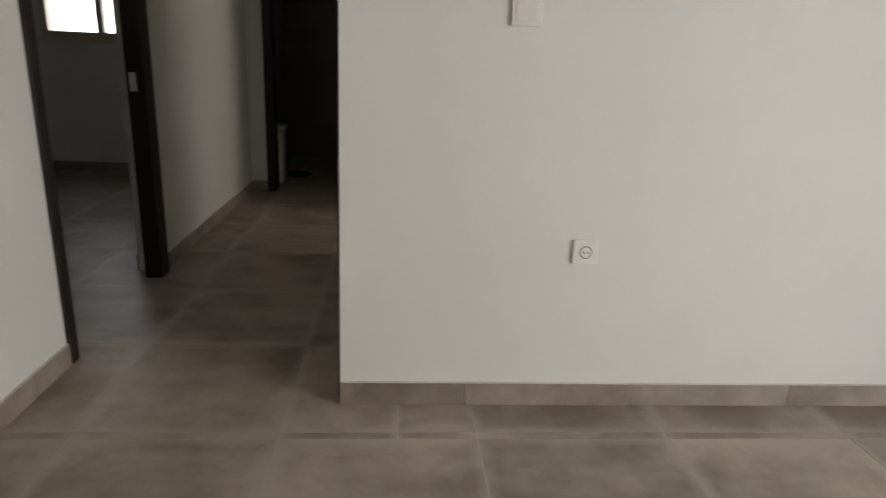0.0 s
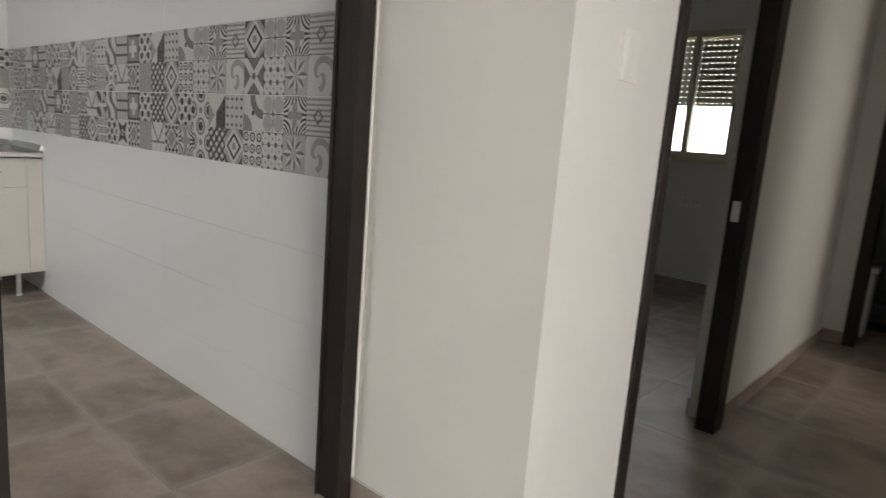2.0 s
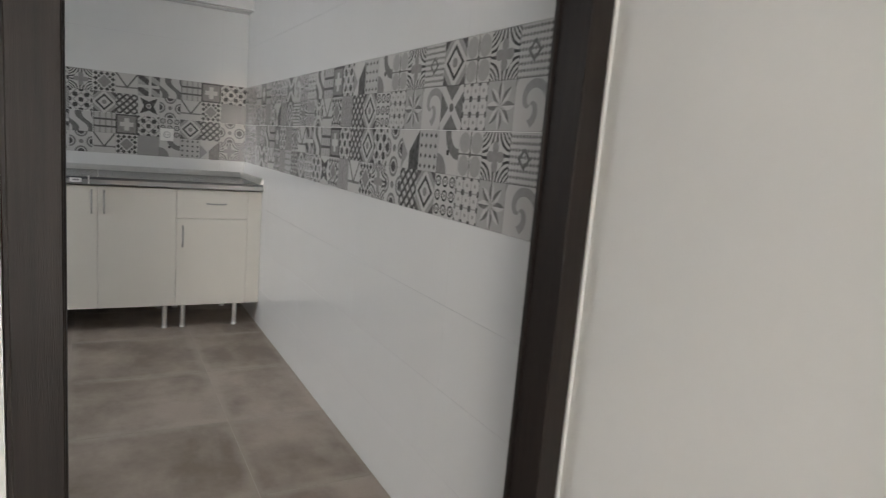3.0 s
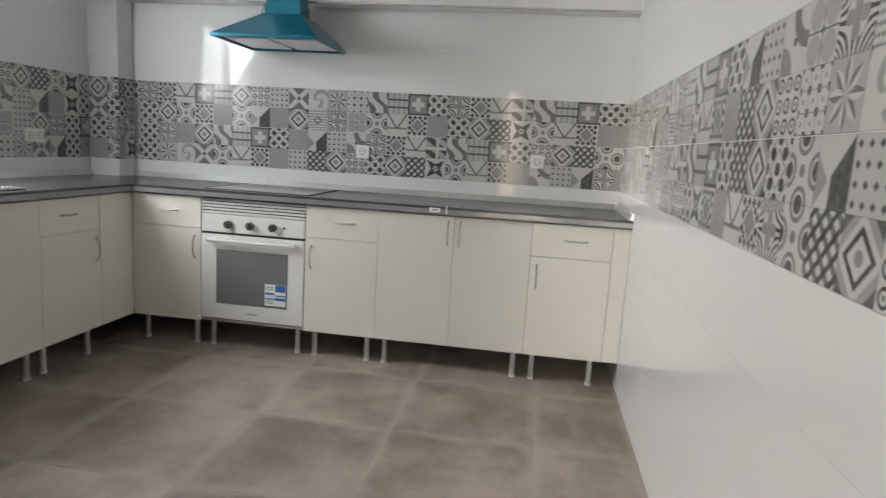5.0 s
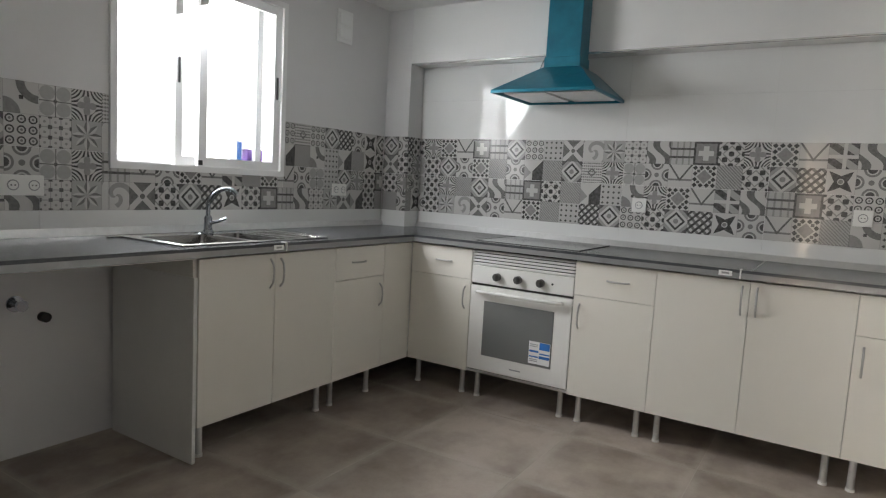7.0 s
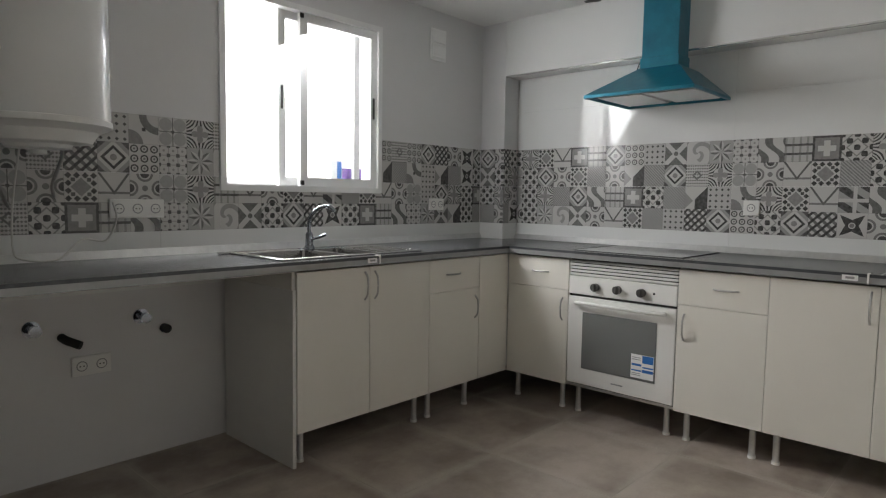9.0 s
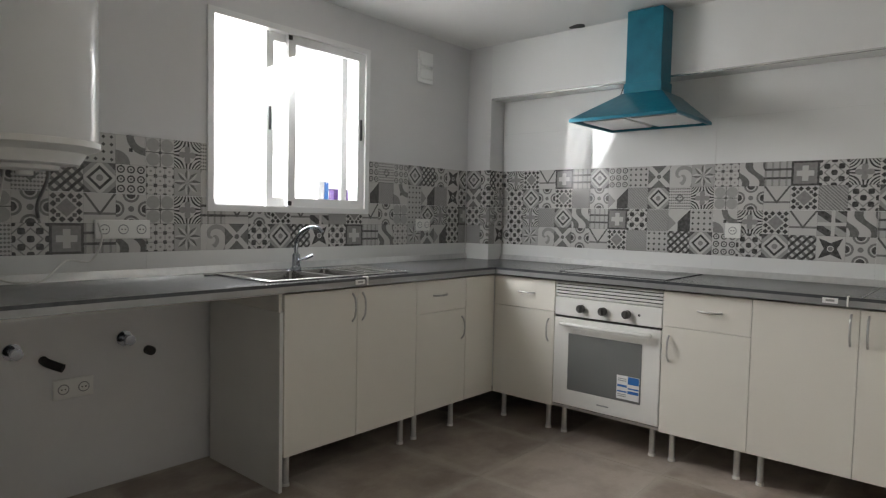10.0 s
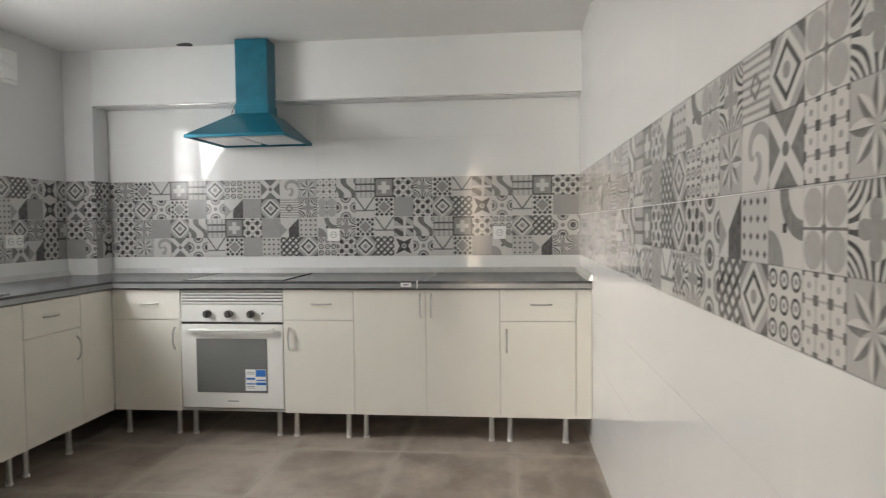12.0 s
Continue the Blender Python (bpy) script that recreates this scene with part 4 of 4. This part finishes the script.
# ---- sockets and switches ----
def socket(name, label, origin, normal, count, w=0.075, h=0.08, round_wells=True, group=""):
    """A wall plate with round socket wells; normal is '+x', '-y' or '+y'."""
    e = thing(name, label, "socket" if round_wells else "switch", group)
    ox, oy, oz = origin
    n = {"+x": (1, 0), "-y": (0, -1), "+y": (0, 1)}[normal]
    t = (0, 1) if n[0] else (1, 0)
    W = w * count

    def bx(a0, a1, z0, z1, d0, d1):
        xs = sorted((ox + t[0] * a0 + n[0] * d0, ox + t[0] * a1 + n[0] * d1))
        ys = sorted((oy + t[1] * a0 + n[1] * d0, oy + t[1] * a1 + n[1] * d1))
        return (xs[0], xs[1], ys[0], ys[1], oz + z0, oz + z1)

    part("plate", rounded(*bx(-W / 2, W / 2, -h / 2, h / 2, 0.0005, 0.010 if round_wells else 0.012), 0.003 if round_wells else 0.002, 2), WHITE_PLASTIC, e)
    for i in range(count):
        a = -W / 2 + w * (i + 0.5)
        if round_wells:
            p0 = (ox + t[0] * a + n[0] * 0.0102, oy + t[1] * a + n[1] * 0.0102, oz)
            p1 = (ox + t[0] * a + n[0] * 0.0115, oy + t[1] * a + n[1] * 0.0115, oz)
            # no real recess: a grey disc on the plate paints the well's shade
            k = part("socket_well", tube(p0, p1, 0.021, 24), PRINT, e, "grey disc for the shade of the well", True)
            p2 = (ox + t[0] * a + n[0] * 0.0125, oy + t[1] * a + n[1] * 0.0125, oz)
            part("socket_face", tube(p1, p2, 0.017, 24), WHITE_PLASTIC, k, smooth=True)
            for s in (-0.007, 0.007):
                part("pin_hole", boxes(bx(a + s - 0.0025, a + s + 0.0025, -0.0025, 0.0025, 0.0126, 0.0130)), BLACK, k)
        else:
            part("rocker", rounded(*bx(a - w * 0.36, a + w * 0.36, -h * 0.36, h * 0.36, 0.012, 0.0145), 0.001, 1), WHITE_PLASTIC, e)
    return e


socket("wall_socket", "white triple wall socket on the patterned tiles", (2.463, 0, 1.092), "+y", 3)
socket("wall_socket", "white double wall socket on the patterned tiles", (0.602, 0, 1.116), "+y", 2, 0.065, 0.075)
socket("wall_socket", "white single wall socket on the patterned tiles", (0, 1.729, 1.13), "+x", 1, 0.08)
socket("wall_socket", "white single wall socket on the patterned tiles", (0, 2.793, 1.135), "+x", 1, 0.08)
socket("wall_socket", "white double wall socket under the worktop", (2.66, 0, 0.45), "+y", 2)
socket("wall_socket", "white single wall socket low on the plastered wall", (5.927, SY, 0.543), "-y", 1, 0.082, 0.082)
socket("wall_socket", "white double wall socket under the bedroom window", (2.92, BY, 0.76), "-y", 2)
socket("blank_plate", "white blank plate high on the plastered wall", (5.683, SY, 1.245), "-y", 1, 0.085, 0.085, False)
ls = socket("light_switch", "white light switch on the plastered pier", (CX, 3.531, 1.373), "+x", 1, 0.08, 0.12, False)

for x in (2.87, 2.459):
    v = thing("water_valve", "chrome angle valve on the wall under the worktop", "valve", "wall valves")
    part("rosette", tube((x, 0.0, 0.626), (x, 0.008, 0.626), 0.032, 24), CHROME, v, smooth=True)
    part("stem", tube((x, 0.008, 0.626), (x, 0.05, 0.626), 0.013, 16), CHROME, v, smooth=True)
    part("knob", tube((x, 0.05, 0.626), (x, 0.068, 0.626), 0.022, 10), CHROME, v, smooth=True)
pp = solid("drain_pipe", sweep([(2.765, 0.0, 0.578), (2.76, 0.04, 0.572), (2.72, 0.08, 0.552)], 0.017, 12), BLACK, "short black drain pipe stub in the wall", "pipe", smooth=True)
solid("drain_pipe", tube((2.358, 0.0, 0.561), (2.358, 0.035, 0.561), 0.02, 16), BLACK, "short black drain pipe stub in the wall", "pipe", smooth=True)
vg = thing("vent_grille", "white ventilation grille high on the kitchen wall", "vent")
VENT_WHITE = surface("vent_white", (0.86, 0.86, 0.85), (0.89, 0.89, 0.88), 5, 0.4, relief=0)
part("plate", rounded(0.535, 0.675, -0.0008, 0.010, 2.02, 2.215, 0.003, 1), VENT_WHITE, vg)
for z in (2.043, 2.126):
    part("slat", rounded(0.548, 0.662, 0.010, 0.020, z, z + 0.068, 0.003, 1), VENT_WHITE, vg)

# ---- bathroom ----
wc = thing("toilet", "white ceramic toilet in the dark bathroom", "toilet")
part("pedestal", rounded(4.152, 4.36, 7.12, 7.42, 0.0, 0.46, 0.03, 3), ENAMEL, wc, smooth=True)
part("lid", rounded(4.152, 4.38, 7.10, 7.44, 0.461, 0.50, 0.012, 2), ENAMEL, wc, smooth=True)
solid("bath_mat", lathe([(0.13, 0.0), (0.135, 0.006), (0.12, 0.012)], (4.40, 7.62), 28), BLACK, "small dark round mat on the bathroom floor", "mat", smooth=True)


# ---- skirtings, wall tiles and floor tiles ----
base = thing("baseboard", "taupe tiled skirting along the plastered walls", "baseboard")
base["kind"] = "structure"


def skirt(p, q, n, pitch=0.59, first=0.0):
    """Skirting tiles along p to q, standing out along n."""
    (x0, y0), (x1, y1) = p, q
    L = math.hypot(x1 - x0, y1 - y0)
    dx, dy = (x1 - x0) / L, (y1 - y0) / L
    cuts = [0.0] + [c for c in [first + pitch * k for k in range(20)] if 0.03 < c < L - 0.03] + [L]
    for a, b in zip(cuts, cuts[1:]):
        a, b = a + 0.001, b - 0.001
        xs = sorted((x0 + dx * a, x0 + dx * b + n[0] * 0.010))
        ys = sorted((y0 + dy * a, y0 + dy * b + n[1] * 0.010))
        if dx:
            ys = sorted((y0, y0 + n[1] * 0.010))
            xs = sorted((x0 + dx * a, x0 + dx * b))
        else:
            xs = sorted((x0, x0 + n[0] * 0.010))
        part("skirting_tile", boxes((xs[0], xs[1], ys[0], ys[1], 0.0005, 0.08)), SKIRT, base)
        part("skirting_joint", boxes((xs[0], xs[1], ys[0], ys[1], 0.0802, 0.0815)), WIRE, base)


skirt((SX, SY), (8.0, SY), (0, -1), first=0.414, pitch=0.563)
skirt((DX1 + 0.014, YP), (CX + 0.009, YP), (0, -1), first=0.33)
skirt((CX, YP), (CX, 3.795), (1, 0), first=0.3)
skirt((CL, 4.820), (CL, CE), (1, 0), first=0.2)
skirt((CL + 0.011, CE), (4.28, CE), (0, -1))
skirt((5.0, CE), (SX, CE), (0, -1))
skirt((SX, 4.48), (SX, 5.15), (-1, 0))
skirt((SX, 6.0), (SX, CE - 0.011), (-1, 0))
skirt((0.9, BY), (3.418, BY), (0, -1))
skirt((CL - 0.125, 4.83), (CL - 0.125, 7.24), (-1, 0))

tiles_stove = thing("wall_tiles_stove", "glossy white wall tiles with a patterned grey band behind the stove", "wall tiles")
tiles_right = thing("wall_tiles_right", "glossy white wall tiles with a patterned grey band on the side wall", "wall tiles")
tiles_window = thing("wall_tiles_window", "glossy white wall tiles with a patterned grey band under the window", "wall tiles")
for e in (tiles_stove, tiles_right, tiles_window):
    e["kind"] = "structure"
ROWS = [(0.001, 0.242), (0.242, 0.492), (0.492, 0.742), (0.742, BZ), "A", "B", (BZ + 0.5, 1.742), (1.742, SOF), (SOF, 2.208), (2.208, H)]
CELL = 0.125
CODE = dict(D="dots", F="flower", B="squares", L="lines", P="plus", G="plaid", I="diamond", R="rings", O="sparse", X="saltire", S="swirl", T="star", H="octagon",
            W="wave", M="maze", N="plain", A="fan", K="petals", C="lattice", Q="four", U="shards", E="arcs", V="weave")
# the printed cells, left to right as seen from the room, four rows from the top
BAND = {
    "stove": ("DFBLPGIROXSTHWGPDFBLMWGPDD", "QDIABNAUNIVFQALBNDICKALBNN", "QDFNIWGPDNUOEFBLMWGPDRICAA", "ADTSXALBNOCIRDICKALBNEOUFN"),
    "window": ("BLFDAKUOEQFVDSLNBGPRVRICAKI", "DPKKAVCIRHTSNDIWGBLUNEOUNKD", "ICDVQABLAQFGLABLMNBLAQOIFDP", "QSFAVDPGWHTSXDICKDPGWHTXUDN"),
    "right": ("DFBLPGIDRXSTHWGPDUOEQFVIQFVD", "QDIABNAUNIVFQALBNCIRHTSXHTSN", "QDFNIWGPDNBLMWGPDCIDAUOEQFVC", "ADTSXALBNOCIRDKBNLBFACIRHTSI"),
    "pier": ("IA", "XD", "DF", "NA"),
    "pier_side": ("CD", "DF", "FA", "NK"),
}
G = 0.0011


def wall_tile(parent, side, a0, a1, z0, z1, mat):
    g = 0.0004
    a0, a1, z0, z1 = a0 + g, a1 - g, z0 + g, z1 - g
    b = {"stove": (-T + 0.0005, 0, a0, a1, z0, z1), "right": (a0, a1, YR, YR + T - 0.0005, z0, z1), "window": (a0, a1, -T + 0.0005, 0, z0, z1), "pier": (PX + 0.0005, PX + 0.0085, a0, a1, z0, z1), "pier_side": (a0, a1, PY + 0.0005, PY + 0.0085, z0, z1)}[side]
    part("tile", boxes(b), mat, parent)


def printed_tile(parent, side, a0, a1, z0, z1, origin, upper, lower):
    """A printed tile from a0 to a1, two cells high, cut off at z1; its cells lie on a grid that begins at origin."""
    bm = bmesh.new()
    uvl = bm.loops.layers.uv.new("UVMap")
    used = []

    def P(a, z, d):
        return {"stove": (d, a, z), "right": (a, YR - d, z), "window": (a, d, z), "pier": (PX + 0.0085 + d, a, z), "pier_side": (a, PY + 0.0085 + d, z)}[side]

    back = side in ("window", "pier_side")
    for col in range(len(upper)):
        c0, c1 = origin + col * CELL, origin + (col + 1) * CELL
        s0, s1 = max(c0, a0), min(c1, a1)
        if s1 - s0 < 0.004:
            continue
        for row, word in enumerate((lower, upper)):
            k = CODE[word[-1 - col] if back else word[col]]
            if k not in used:
                used.append(k)
            lo, hi = z0 + row * CELL, min(z0 + (row + 1) * CELL, z1)
            if hi - lo < 0.004:
                continue
            top = (hi - lo) / CELL
            q0, q1 = s0 + (G if s0 == a0 else 0), s1 - (G if s1 == a1 else 0)
            vs = [bm.verts.new(P(*p, 0.0)) for p in ((q0, lo + (0 if row else G)), (q1, lo + (0 if row else G)), (q1, hi - (G if row else 0)), (q0, hi - (G if row else 0)))]
            f = bm.faces.new(vs)
            f.material_index = used.index(k)
            for l, (a, z) in zip(f.loops, ((q0, 0), (q1, 0), (q1, top), (q0, top))):
                w = (a - c0) / CELL
                l[uvl].uv = (1 - w if back else w, z)
    bmesh.ops.remove_doubles(bm, verts=bm.verts[:], dist=0.0001)
    edge = bmesh.ops.extrude_face_region(bm, geom=bm.faces[:])
    depth = Vector(P(0, 0, -0.0025)) - Vector(P(0, 0, 0))
    bmesh.ops.translate(bm, vec=depth, verts=[v for v in edge["geom"] if isinstance(v, bmesh.types.BMVert)])
    part("printed_tile", bm, [MOTIF[k] for k in used], parent)


def clad(parent, side, start, end, rows, origin, hole=None):
    """Covers a wall with tiles of six cells' width on a grid from origin; hole: a window's sides and foot."""
    width = 6 * CELL
    for row in rows:
        a = origin
        while a < end - 0.005:
            a0, a1 = max(a, start), min(a + width, end)
            if a1 - a0 > 0.005 and row in ("A", "B"):
                z0 = BZ if row == "A" else BZ + 2 * CELL
                up, low = BAND[side][2:] if row == "A" else BAND[side][:2]
                spans = [(a0, a1, z0 + 2 * CELL)]
                if hole and a0 < hole[1] and a1 > hole[0]:
                    spans = [(a0, min(a1, hole[0]), z0 + 2 * CELL), (max(a0, hole[1]), a1, z0 + 2 * CELL)]
                    if row == "A":
                        spans.append((max(a0, hole[0]), min(a1, hole[1]), hole[2]))
                for p0, p1, z1 in spans:
                    if p1 - p0 > 0.005:
                        printed_tile(parent, side, p0, p1, z0, z1, origin, up, low)
            elif a1 - a0 > 0.005:
                wall_tile(parent, side, a0, a1, *row, WHITE_TILE)
            a += width


clad(tiles_stove, "stove", PY + 0.009, YR, ROWS[:8], 0.122)
clad(tiles_right, "right", 0.001, DX0, ROWS, -0.03)
clad(tiles_window, "window", PX + 0.0095, DX0 - 0.001, ROWS[3:6], 0.114, (WX0 - 0.001, WX1 + 0.001, WZ0))
clad(tiles_window, "pier", 0.001, PY + 0.0085, ROWS[:6], 0.004)
clad(tiles_stove, "pier_side", 0.001, PX + 0.008, ROWS[:6], -0.03)

TILE = mesh_of("floor_tile", boxes((0.0015, 0.5985, 0.0015, 0.5985, -0.003, 0.0)), FLOOR_TILE)


def floor_tiles(xs, ys, x_lo, x_hi, y_lo, y_hi):
    for x in xs:
        for y in ys:
            x0, x1, y0, y1 = max(x, x_lo), min(x + 0.6, x_hi), max(y, y_lo), min(y + 0.6, y_hi)
            if x1 - x0 < 0.01 or y1 - y0 < 0.01:
                continue
            if x1 - x0 > 0.599 and y1 - y0 > 0.599:
                ob = new("floor_tile", TILE)
                ob.location, ob.parent = (x, y, 0), floor
            else:
                part("floor_tile", boxes((x0 + 0.0015, x1 - 0.0015, y0 + 0.0015, y1 - 0.0015, -0.003, 0.0)), FLOOR_TILE, floor)


KX = [1.35 + 0.6 * k for k in range(-3, 4)]
HX = [4.395 + 0.6 * k for k in range(-7, 7)]
GY = [2.88 + 0.6 * k for k in range(-9, 9)]
HY = [3.37 + 0.6 * k for k in range(-10, 9)]
floor_tiles(KX, GY, 0.0, 3.485, 0.0, YR)
floor_tiles(HX, HY, 3.485, 8.0, -2.2, YR + 0.05)
floor_tiles(HX, HY, 0.9, 5.35, YR + 0.05, 8.2)
floor_tiles(HX, HY, 5.35, 8.0, YR + 0.05, CE + 0.07)
